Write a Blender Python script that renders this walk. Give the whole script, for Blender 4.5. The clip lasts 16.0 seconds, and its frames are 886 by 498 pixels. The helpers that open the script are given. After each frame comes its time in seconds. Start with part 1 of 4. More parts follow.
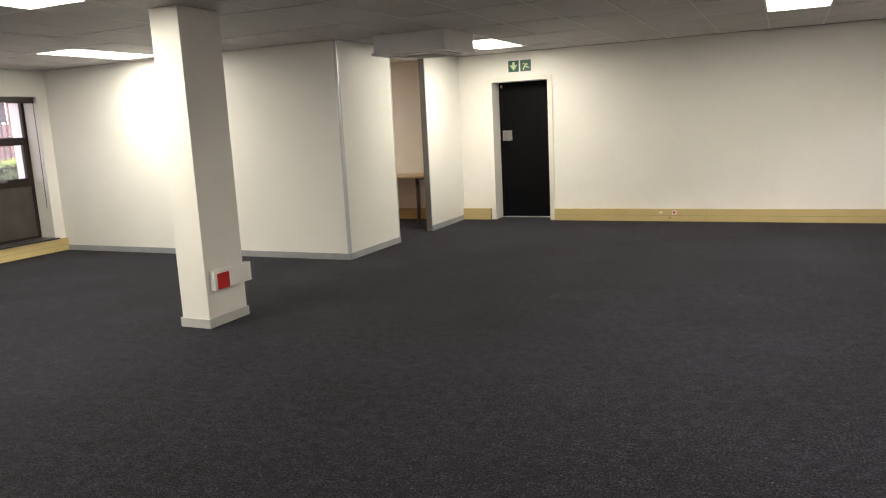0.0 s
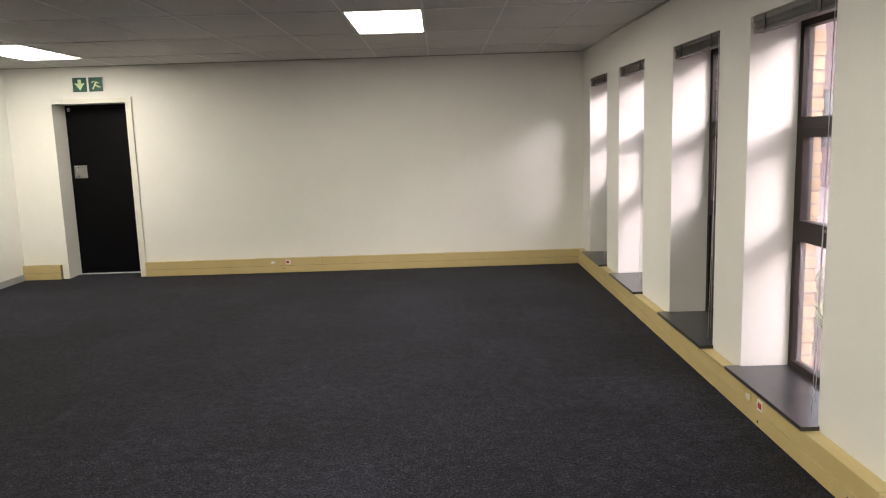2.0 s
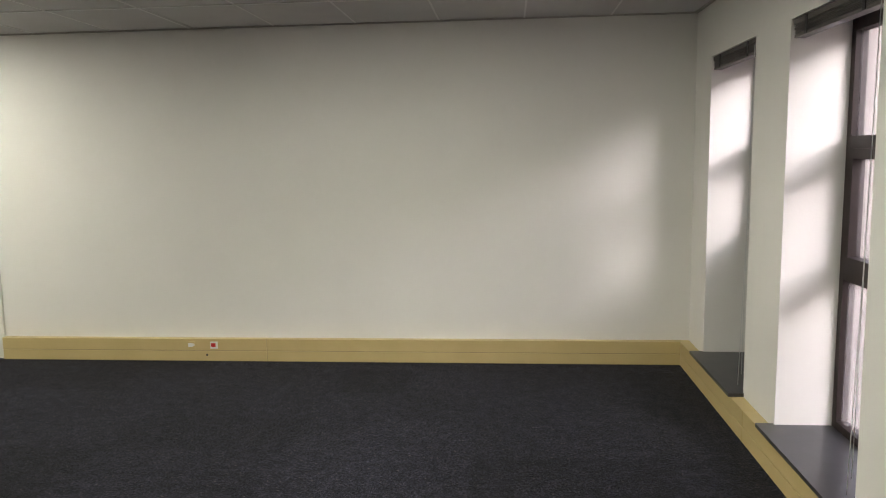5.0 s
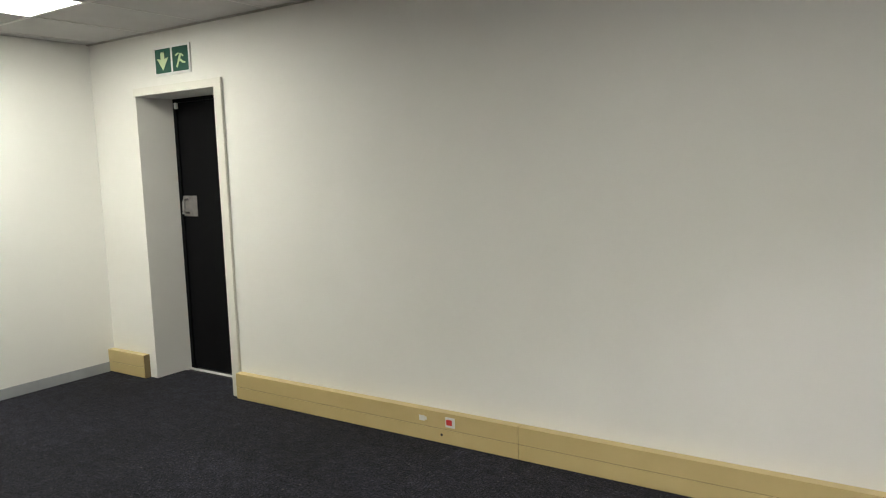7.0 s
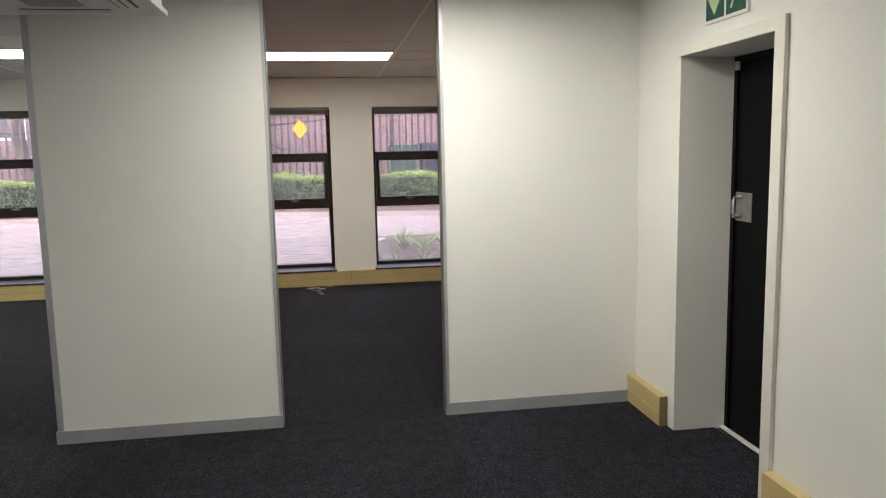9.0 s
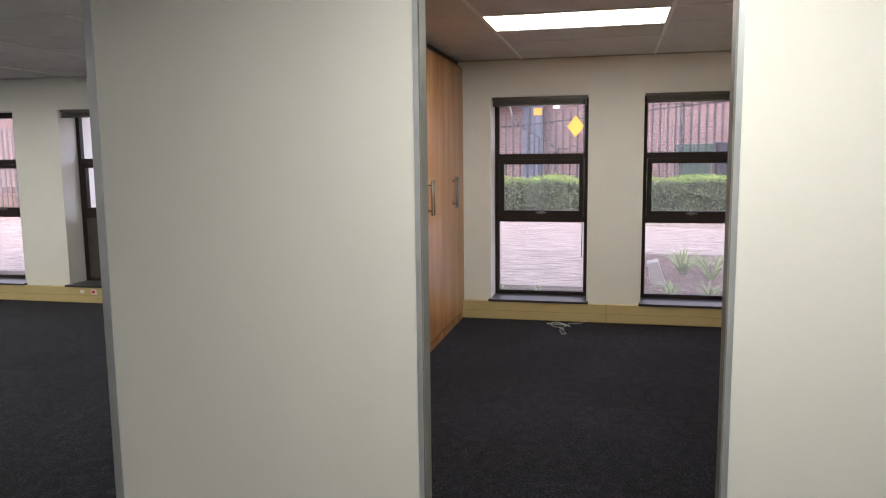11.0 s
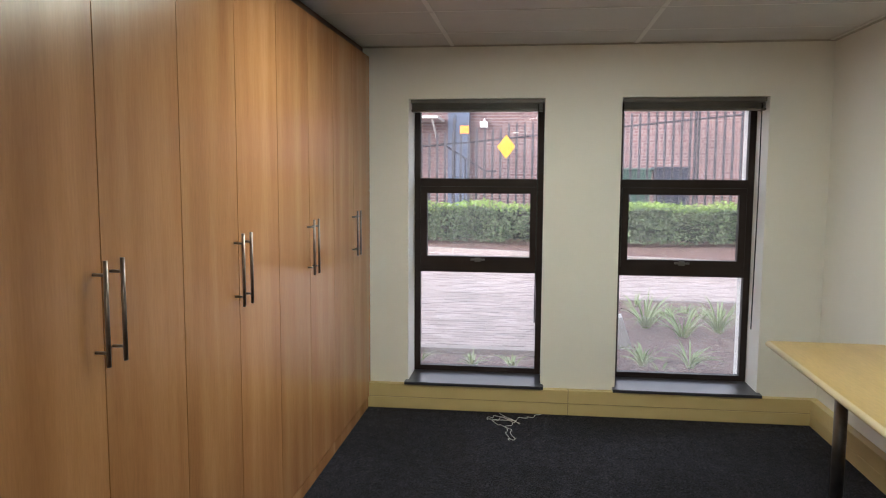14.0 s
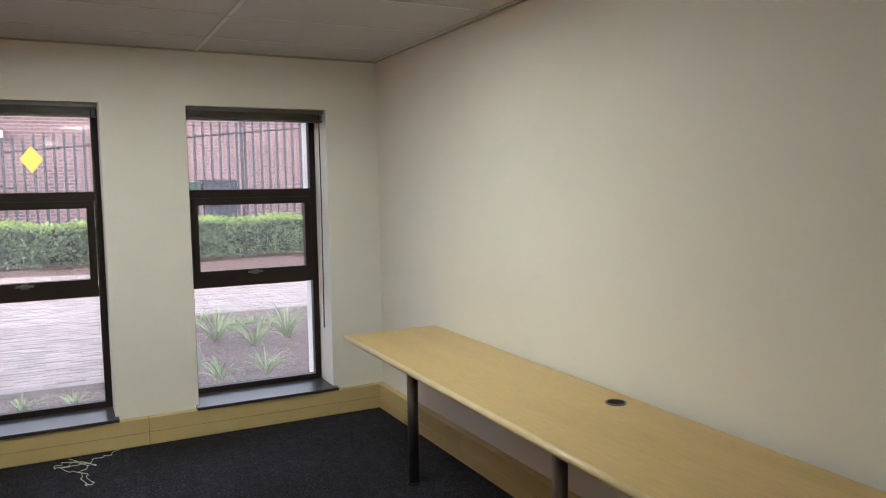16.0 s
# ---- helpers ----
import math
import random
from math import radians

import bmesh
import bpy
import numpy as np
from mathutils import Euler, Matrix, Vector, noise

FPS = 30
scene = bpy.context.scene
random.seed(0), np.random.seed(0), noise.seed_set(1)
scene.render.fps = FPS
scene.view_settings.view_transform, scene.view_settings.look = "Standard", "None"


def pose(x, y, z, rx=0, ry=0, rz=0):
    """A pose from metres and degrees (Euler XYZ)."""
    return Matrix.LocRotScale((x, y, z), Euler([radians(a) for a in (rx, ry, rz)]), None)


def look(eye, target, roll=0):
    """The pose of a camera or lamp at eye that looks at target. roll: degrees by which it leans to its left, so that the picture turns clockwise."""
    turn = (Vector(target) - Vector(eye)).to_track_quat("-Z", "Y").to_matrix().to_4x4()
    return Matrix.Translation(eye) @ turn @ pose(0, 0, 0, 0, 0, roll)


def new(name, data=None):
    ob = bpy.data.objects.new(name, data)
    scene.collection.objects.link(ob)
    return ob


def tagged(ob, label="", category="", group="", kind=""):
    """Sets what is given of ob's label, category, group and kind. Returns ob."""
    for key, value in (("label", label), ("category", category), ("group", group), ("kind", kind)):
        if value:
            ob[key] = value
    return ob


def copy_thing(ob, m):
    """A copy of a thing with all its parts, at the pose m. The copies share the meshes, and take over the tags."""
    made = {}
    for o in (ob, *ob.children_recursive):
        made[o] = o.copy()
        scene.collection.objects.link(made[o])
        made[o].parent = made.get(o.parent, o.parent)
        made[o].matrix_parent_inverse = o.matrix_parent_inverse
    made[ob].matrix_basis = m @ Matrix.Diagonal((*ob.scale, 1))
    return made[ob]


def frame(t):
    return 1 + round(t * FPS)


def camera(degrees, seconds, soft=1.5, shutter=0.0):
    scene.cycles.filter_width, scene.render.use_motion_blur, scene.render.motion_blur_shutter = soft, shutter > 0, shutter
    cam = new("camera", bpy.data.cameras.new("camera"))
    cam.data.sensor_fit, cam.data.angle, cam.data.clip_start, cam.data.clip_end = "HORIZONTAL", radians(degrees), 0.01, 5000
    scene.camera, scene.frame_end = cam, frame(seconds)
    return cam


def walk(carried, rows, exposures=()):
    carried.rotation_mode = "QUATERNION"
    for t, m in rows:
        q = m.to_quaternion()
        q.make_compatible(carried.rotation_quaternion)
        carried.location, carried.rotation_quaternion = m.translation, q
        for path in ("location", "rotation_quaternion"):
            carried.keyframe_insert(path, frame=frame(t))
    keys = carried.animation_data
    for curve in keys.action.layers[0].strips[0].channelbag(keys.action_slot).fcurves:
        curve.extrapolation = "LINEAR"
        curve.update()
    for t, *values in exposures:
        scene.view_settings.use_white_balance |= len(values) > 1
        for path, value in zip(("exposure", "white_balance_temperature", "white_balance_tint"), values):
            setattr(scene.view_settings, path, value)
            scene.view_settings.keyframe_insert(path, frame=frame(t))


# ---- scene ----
cam = camera(61.7, 16.0, soft=1.1)

PATH = [
    (0, (-2.177, -10.688, 1.536), (-3.009, -8.901, 1.197), -2.9),
    (0.5, (-1.949, -10.251, 1.557), (-2.399, -8.328, 1.238), -1.8),
    (1, (-1.912, -9.8, 1.562), (-2.029, -7.827, 1.26), -2.3),
    (1.5, (-1.786, -9.36, 1.565), (-1.74, -7.384, 1.262), -1.8),
    (2, (-1.699, -8.836, 1.564), (-1.698, -6.859, 1.263), -1.8),
    (2.5, (-1.62, -8.267, 1.563), (-1.67, -6.29, 1.261), -1.4),
    (3, (-1.547, -7.697, 1.579), (-1.651, -5.721, 1.288), -0.5),
    (5.5, (-1.278, -4.858, 1.538), (-1.513, -2.885, 1.308), -1.5),
    (6, (-1.271, -4.309, 1.488), (-1.671, -2.359, 1.296), -1.7),
    (6.5, (-1.35, -3.753, 1.487), (-2.087, -1.905, 1.284), -2.4),
    (7, (-1.396, -3.276, 1.518), (-2.506, -1.628, 1.291), -1.9),
    (7.5, (-1.497, -2.859, 1.548), (-3.005, -1.572, 1.285), -0.9),
    (8, (-1.766, -2.505, 1.622), (-3.516, -1.577, 1.347), -0.9),
    (8.5, (-2.058, -2.154, 1.616), (-3.956, -1.575, 1.363), -0.9),
    (9, (-2.427, -1.894, 1.599), (-4.386, -1.587, 1.337), -1.2),
    (9.5, (-2.876, -1.716, 1.623), (-4.857, -1.597, 1.38), -1.9),
    (10, (-3.35, -1.565, 1.603), (-5.334, -1.666, 1.367), -1.1),
    (12.5, (-5.645, -1.567, 1.598), (-7.517, -2.232, 1.362), -1.5),
    (13, (-5.953, -1.665, 1.604), (-7.829, -2.327, 1.396), -1.1),
    (13.5, (-6.228, -1.786, 1.61), (-8.132, -2.366, 1.413), -0.6),
    (14, (-6.427, -1.871, 1.625), (-8.403, -2.113, 1.428), 0.3),
    (14.5, (-6.527, -1.999, 1.631), (-8.485, -1.635, 1.443), 0.0),
    (15, (-6.56, -2.039, 1.597), (-8.352, -1.171, 1.413), 0.1),
    (15.5, (-6.573, -2.03, 1.569), (-8.234, -0.93, 1.391), 0.4),
    (16, (-6.481, -2.041, 1.598), (-8.254, -1.132, 1.431), -1.0),
]
walk(cam, [(t, look(eye, target, roll)) for t, eye, target, roll in PATH],
     exposures=[(0.0, 4.1, 6600, 15), (0.7, 3.98, 6600, 15), (3.0, 3.87, 6380, 15), (5.5, 3.77, 6250, 11), (6.5, 3.85, 6120, 10), (8.0, 3.62, 6150, 14), (10.0, 3.48, 6150, 15), (13.0, 3.42, 5980, 15), (14.5, 3.6, 6000, 1), (16.0, 3.58, 5880, 5)])

# ---- world, sun, exposure ----
world = bpy.data.worlds.new("overcast_sky")
scene.world = world
world.use_nodes = True
wn = world.node_tree.nodes
sky = wn.new("ShaderNodeTexSky")
sky.sky_type = 'NISHITA'
sky.sun_disc = False
sky.sun_elevation = radians(22)
sky.sun_rotation = radians(139)
sky.air_density = 1.0
sky.dust_density = 1.2
sky.ozone_density = 1.0
cloud = wn.new("ShaderNodeHueSaturation")      # cloud greys the sky
cloud.inputs["Saturation"].default_value = 0.3
world.node_tree.links.new(sky.outputs[0], cloud.inputs["Color"])
world.node_tree.links.new(cloud.outputs[0], wn["Background"].inputs[0])
wn["Background"].inputs[1].default_value = 0.095
sun_data = bpy.data.lights.new("sun", 'SUN')
sun_data.energy = 0.03
sun_data.angle = radians(26)
sun_data.color = (1.0, 0.94, 0.93)
sun = new("sun", sun_data)
sun.matrix_world = look((10.0, -11.0, 5.6), (0.0, 0.0, 0.0))

PANEL_GLOW = 1.95


# ---- material helpers ----
def mat(name, col=(0.8, 0.8, 0.8), rough=0.6, metal=0.0, spec=0.5):
    m = bpy.data.materials.new(name)
    m.use_nodes = True
    b = m.node_tree.nodes["Principled BSDF"]
    b.inputs["Base Color"].default_value = (*col, 1)
    b.inputs["Roughness"].default_value = rough
    b.inputs["Metallic"].default_value = metal
    b.inputs["Specular IOR Level"].default_value = spec
    return m


def nd(m, kind, **kw):
    n = m.node_tree.nodes.new(kind)
    for k, v in kw.items():
        n.inputs[k].default_value = v
    return n


def ln(m, a, b):
    m.node_tree.links.new(a, b)


def coords(m, scale=(1, 1, 1), rot=(0, 0, 0)):
    tc = nd(m, "ShaderNodeNewGeometry")
    mp = nd(m, "ShaderNodeMapping")
    mp.inputs["Scale"].default_value = scale
    mp.inputs["Rotation"].default_value = rot
    ln(m, tc.outputs["Position"], mp.inputs["Vector"])
    return mp.outputs["Vector"]


def ramp(m, fac, stops):
    r = nd(m, "ShaderNodeValToRGB")
    e = r.color_ramp.elements
    while len(e) < len(stops):
        e.new(0.5)
    for el, (p, c) in zip(e, stops):
        el.position = p
        el.color = (*c, 1)
    ln(m, fac, r.inputs[0])
    return r.outputs[0]


def noise_tex(m, vec, scale, detail=4.0, rough=0.55):
    n = nd(m, "ShaderNodeTexNoise", Scale=scale, Detail=detail, Roughness=rough)
    ln(m, vec, n.inputs["Vector"])
    return n.outputs["Fac"]


def mix(m, fac, a, b, blend='MIX'):
    n = nd(m, "ShaderNodeMix")
    n.data_type = 'RGBA'
    n.blend_type = blend
    for sock, v in ((n.inputs[0], fac), (n.inputs[6], a), (n.inputs[7], b)):
        if isinstance(v, (int, float)):
            sock.default_value = v
        elif isinstance(v, tuple):
            sock.default_value = (*v, 1)
        else:
            ln(m, v, sock)
    return n.outputs[2]


def base(m):
    return m.node_tree.nodes["Principled BSDF"]


def bump(m, height, strength=0.2, dist=0.01):
    b = nd(m, "ShaderNodeBump", Strength=strength, Distance=dist)
    ln(m, height, b.inputs["Height"])
    ln(m, b.outputs[0], base(m).inputs["Normal"])


def mottled(name, c0, c1, scale, rough=0.6, grain=0.0, gscale=200, metal=0.0, spec=0.5, gdist=0.002):
    """Paint or plain stuff with slow blotches and fine relief."""
    m = mat(name, c0, rough, metal, spec)
    v = coords(m)
    ln(m, ramp(m, noise_tex(m, v, scale), [(0.3, c0), (0.7, c1)]), base(m).inputs["Base Color"])
    if grain:
        bump(m, noise_tex(m, v, gscale, 3), grain, gdist)
    return m


def by_random(m, colour_socket, low, high):
    """Multiply a colour by a per-object random tone."""
    oi = nd(m, "ShaderNodeObjectInfo")
    tone = ramp(m, oi.outputs["Random"], [(0.0, (low,) * 3), (1.0, (high,) * 3)])
    return mix(m, 1.0, colour_socket, tone, 'MULTIPLY')


# ---- materials ----
M_WALL = mottled("wall_paint", (0.80, 0.785, 0.742), (0.84, 0.825, 0.785), 1.3, 0.55, 0.12, 90, gdist=0.004)
M_PARTITION = mottled("partition_paint", (0.78, 0.77, 0.735), (0.82, 0.81, 0.775), 1.1, 0.45, 0.08, 140)
M_DOORFRAME = mottled("frame_paint", (0.74, 0.72, 0.65), (0.78, 0.76, 0.70), 3, 0.35, 0.05, 60)
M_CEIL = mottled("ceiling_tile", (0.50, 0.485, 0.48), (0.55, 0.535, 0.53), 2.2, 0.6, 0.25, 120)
M_TBAR = mat("ceiling_bar", (0.66, 0.65, 0.63), 0.4)
M_TRUNK = mottled("trunking_beige", (0.56, 0.44, 0.20), (0.60, 0.475, 0.225), 5, 0.42, 0.05, 80)
M_TRUNKGAP = mat("trunking_groove", (0.20, 0.15, 0.07), 0.7)
M_GREYSKIRT = mottled("grey_skirting", (0.29, 0.30, 0.315), (0.345, 0.355, 0.37), 6, 0.4, 0.05, 150)
M_PALESKIRT = mottled("pale_skirting", (0.50, 0.50, 0.49), (0.56, 0.56, 0.55), 6, 0.4, 0.05, 150)
M_ALU = mottled("anodised_aluminium", (0.50, 0.52, 0.55), (0.58, 0.60, 0.63), 9, 0.38, metal=0.55)
# end faces of the opening: their shade is put into this grey
M_ENDCAP = mottled("partition_end_shaded", (0.20, 0.20, 0.19), (0.24, 0.24, 0.225), 5, 0.5, 0.05, 120)
M_DARKFRAME = mottled("bronze_frame", (0.020, 0.013, 0.012), (0.030, 0.020, 0.018), 6, 0.5, spec=0.25)
M_BOARD = mottled("window_board", (0.060, 0.052, 0.047), (0.085, 0.075, 0.068), 5, 0.4, spec=0.35)
M_SILL = mottled("black_sill", (0.034, 0.033, 0.038), (0.052, 0.050, 0.056), 8, 0.28, 0.06, 60, spec=0.5)
M_BLIND = mottled("blind_slats", (0.085, 0.075, 0.068), (0.125, 0.11, 0.10), 9, 0.45)
M_BLACKDOOR = mottled("black_door_paint", (0.002, 0.002, 0.003), (0.004, 0.004, 0.005), 2.5, 0.5, 0.08, 40, spec=0.10)
M_STEEL = mottled("brushed_steel", (0.45, 0.44, 0.43), (0.58, 0.57, 0.56), 30, 0.32, metal=0.95)
M_DARKSTEEL = mottled("dark_steel", (0.16, 0.15, 0.15), (0.22, 0.21, 0.21), 20, 0.33, metal=0.9)
M_HANDLE = mottled("satin_handle", (0.22, 0.19, 0.17), (0.32, 0.28, 0.25), 30, 0.35, metal=0.9)
M_WHITEPLASTIC = mottled("white_plastic", (0.78, 0.78, 0.76), (0.82, 0.82, 0.80), 6, 0.4)
M_ACBODY = mottled("aircon_white", (0.74, 0.74, 0.74), (0.79, 0.79, 0.79), 4, 0.45)
M_ACDARK = mat("aircon_slot", (0.06, 0.06, 0.065), 0.6)
M_ACGRILLE = mottled("aircon_grille", (0.40, 0.38, 0.34), (0.46, 0.44, 0.40), 40, 0.6)
M_RED = mottled("red_socket", (0.55, 0.02, 0.02), (0.62, 0.03, 0.03), 10, 0.4)
M_GREEN = mat("sign_green", (0.012, 0.085, 0.055), 0.4)
M_SIGNGLOW = mat("sign_pale_green", (0.62, 0.72, 0.42), 0.5)
M_BLACK = mat("black_plastic", (0.012, 0.012, 0.012), 0.45)
M_HOLE = mat("black_grommet", (0.004, 0.004, 0.004), 0.7, spec=0.1)
M_CORD = mat("white_cord", (0.72, 0.72, 0.70), 0.6)
M_DIAMOND = mat("yellow_sign", (0.62, 0.30, 0.006), 0.5)
M_ORANGE = mat("orange_sign", (0.85, 0.25, 0.02), 0.5)

M_LIGHT = bpy.data.materials.new("led_diffuser")
M_LIGHT.use_nodes = True
_b = base(M_LIGHT)
_b.inputs["Base Color"].default_value = (0.9, 0.9, 0.9, 1)
_b.inputs["Emission Color"].default_value = (1.0, 0.97, 0.80, 1)
_b.inputs["Emission Strength"].default_value = PANEL_GLOW


def glass_mat(name, haze):
    """Clear pane: mostly see-through, a sheen at grazing angles, and a thin film of dust."""
    m = bpy.data.materials.new(name)
    m.use_nodes = True
    nt = m.node_tree
    nt.nodes.remove(base(m))
    out = [n for n in nt.nodes if n.type == 'OUTPUT_MATERIAL'][0]
    tr = nd(m, "ShaderNodeBsdfTransparent")
    tr.inputs[0].default_value = (0.95, 0.915, 0.935, 1)
    gl = nd(m, "ShaderNodeBsdfGlossy", Roughness=0.02)
    df = nd(m, "ShaderNodeBsdfTranslucent")
    df.inputs[0].default_value = (0.92, 0.85, 0.84, 1)
    lw = nd(m, "ShaderNodeLayerWeight")
    pw = nd(m, "ShaderNodeMath")
    pw.operation = 'POWER'
    pw.inputs[1].default_value = 5.0
    fr = nd(m, "ShaderNodeMath")
    fr.operation = 'MULTIPLY_ADD'
    fr.inputs[1].default_value = 0.9
    fr.inputs[2].default_value = 0.025
    ln(m, lw.outputs["Facing"], pw.inputs[0])
    ln(m, pw.outputs[0], fr.inputs[0])
    a = nd(m, "ShaderNodeMixShader")
    h = nd(m, "ShaderNodeMixShader")
    v = coords(m)
    hz = ramp(m, noise_tex(m, v, 3.0, 5), [(0.25, (haze * 0.7,) * 3), (0.75, (haze * 1.3,) * 3)])
    ln(m, hz, h.inputs[0])
    ln(m, tr.outputs[0], h.inputs[1])
    ln(m, df.outputs[0], h.inputs[2])
    ln(m, fr.outputs[0], a.inputs[0])
    ln(m, h.outputs[0], a.inputs[1])
    ln(m, gl.outputs[0], a.inputs[2])
    ln(m, a.outputs[0], out.inputs[0])
    return m


M_GLASS = glass_mat("window_glass", 0.04)
M_GLASS_LOW = glass_mat("window_glass_dusty", 0.10)


def carpet_mat():
    m = mat("charcoal_carpet", (0.02, 0.02, 0.024), 0.95, spec=0.06)
    v = coords(m)
    fine = noise_tex(m, v, 80, 4, 0.8)
    mid = noise_tex(m, v, 14, 6, 0.8)
    big = noise_tex(m, v, 1.3, 5, 0.65)
    lint = noise_tex(m, v, 60, 2, 0.5)
    c = ramp(m, fine, [(0.40, (0.0025, 0.0027, 0.0050)), (0.50, (0.0075, 0.0079, 0.0132)), (0.62, (0.036, 0.0345, 0.048))])
    c = mix(m, 0.8, c, ramp(m, mid, [(0.40, (0.45,) * 3), (0.50, (0.95,) * 3), (0.62, (1.9,) * 3)]), 'MULTIPLY')
    c = mix(m, 0.6, c, ramp(m, big, [(0.3, (0.55,) * 3), (0.7, (1.5,) * 3)]), 'MULTIPLY')
    c = mix(m, ramp(m, lint, [(0.66, (0.0,) * 3), (0.71, (0.9,) * 3)]), c, (0.085, 0.075, 0.075))
    c = by_random(m, c, 0.78, 1.22)
    ln(m, c, base(m).inputs["Base Color"])
    base(m).inputs["Sheen Weight"].default_value = 0.06
    base(m).inputs["Sheen Roughness"].default_value = 0.5
    bump(m, fine, 0.8, 0.006)
    return m


M_CARPET = carpet_mat()


def wood_mat(name, c_dark, c_mid, c_light, along, rough, stretch=0.09, sc=22.0):
    """Veneer with grain running along one axis; each board takes its own tone."""
    m = mat(name, c_mid, rough)
    scale = [1, 1, 1]
    scale[along] = stretch
    oi = nd(m, "ShaderNodeObjectInfo")
    off = nd(m, "ShaderNodeVectorMath")
    off.operation = 'SCALE'
    off.inputs[3].default_value = 17.0
    cmb = nd(m, "ShaderNodeCombineXYZ")
    for i in range(3):
        ln(m, oi.outputs["Random"], cmb.inputs[i])
    ln(m, cmb.outputs[0], off.inputs[0])
    add = nd(m, "ShaderNodeVectorMath")
    add.operation = 'ADD'
    ln(m, coords(m, tuple(scale)), add.inputs[0])
    ln(m, off.outputs[0], add.inputs[1])
    v = add.outputs[0]
    broad = noise_tex(m, v, sc * 0.35, 3, 0.5)
    fine = noise_tex(m, v, sc * 6, 4, 0.65)
    c = ramp(m, broad, [(0.25, c_dark), (0.5, c_mid), (0.78, c_light)])
    c = mix(m, 0.35, c, ramp(m, fine, [(0.3, (0.72,) * 3), (0.65, (1.12,) * 3)]), 'MULTIPLY')
    c = by_random(m, c, 0.93, 1.06)
    ln(m, c, base(m).inputs["Base Color"])
    bump(m, fine, 0.06, 0.001)
    return m


M_BEECH = wood_mat("beech_veneer", (0.33, 0.15, 0.058), (0.41, 0.195, 0.08), (0.50, 0.26, 0.115), 2, 0.27)
# darkened beech: carries the shade in the gaps round the doors
M_BEECHSHADE = mat("cupboard_gap_shade", (0.07, 0.035, 0.018), 0.8)
M_MAPLE = wood_mat("maple_laminate", (0.50, 0.345, 0.125), (0.56, 0.395, 0.15), (0.61, 0.44, 0.175), 0, 0.28, 0.15, 14)
M_MAPLEEDGE = mottled("maple_edge", (0.58, 0.47, 0.27), (0.63, 0.51, 0.30), 8, 0.35)


def brick_piece_mat(name, c0, c1):
    m = mat(name, c0, 0.85, spec=0.2)
    v = coords(m)
    c = ramp(m, noise_tex(m, v, 25, 5), [(0.3, c0), (0.7, c1)])
    c = by_random(m, c, 0.78, 1.15)
    ln(m, c, base(m).inputs["Base Color"])
    bump(m, noise_tex(m, v, 120, 4), 0.5, 0.004)
    return m


M_BRICK = brick_piece_mat("face_brick", (0.46, 0.31, 0.18), (0.58, 0.44, 0.28))
M_MORTAR = mottled("mortar", (0.30, 0.27, 0.25), (0.38, 0.35, 0.32), 30, 0.9, 0.3, 150)
M_PAVER = brick_piece_mat("paver", (0.36, 0.29, 0.262), (0.48, 0.395, 0.36))
M_SOIL = mottled("red_soil", (0.11, 0.06, 0.048), (0.22, 0.125, 0.098), 9, 0.95, 0.7, 60, gdist=0.02)
M_MULCH = mottled("mulch", (0.105, 0.062, 0.052), (0.26, 0.165, 0.14), 22, 0.95, 0.9, 70, gdist=0.03)
M_GROUND = mottled("earth", (0.22, 0.14, 0.10), (0.30, 0.20, 0.15), 0.6, 0.95, 0.5, 12)
M_KERB = mottled("kerb_concrete", (0.27, 0.225, 0.205), (0.35, 0.295, 0.265), 7, 0.9, 0.4, 70)
M_CONCRETE = mottled("pale_render", (0.52, 0.50, 0.48), (0.60, 0.58, 0.55), 2, 0.85, 0.3, 50)
M_FENCE = mottled("fence_paint", (0.028, 0.026, 0.034), (0.045, 0.042, 0.052), 5, 0.5)
M_STEELBLUE = mottled("blue_grey_paint", (0.07, 0.09, 0.14), (0.10, 0.125, 0.185), 3, 0.6)
M_BIN_GREEN = mottled("green_bin", (0.035, 0.085, 0.062), (0.05, 0.11, 0.08), 4, 0.5)
M_BIN_DARK = mottled("dark_bin", (0.025, 0.03, 0.05), (0.04, 0.045, 0.07), 4, 0.5)
M_BARK = mottled("bark", (0.13, 0.095, 0.075), (0.22, 0.17, 0.14), 12, 0.95, 0.9, 35, gdist=0.03)


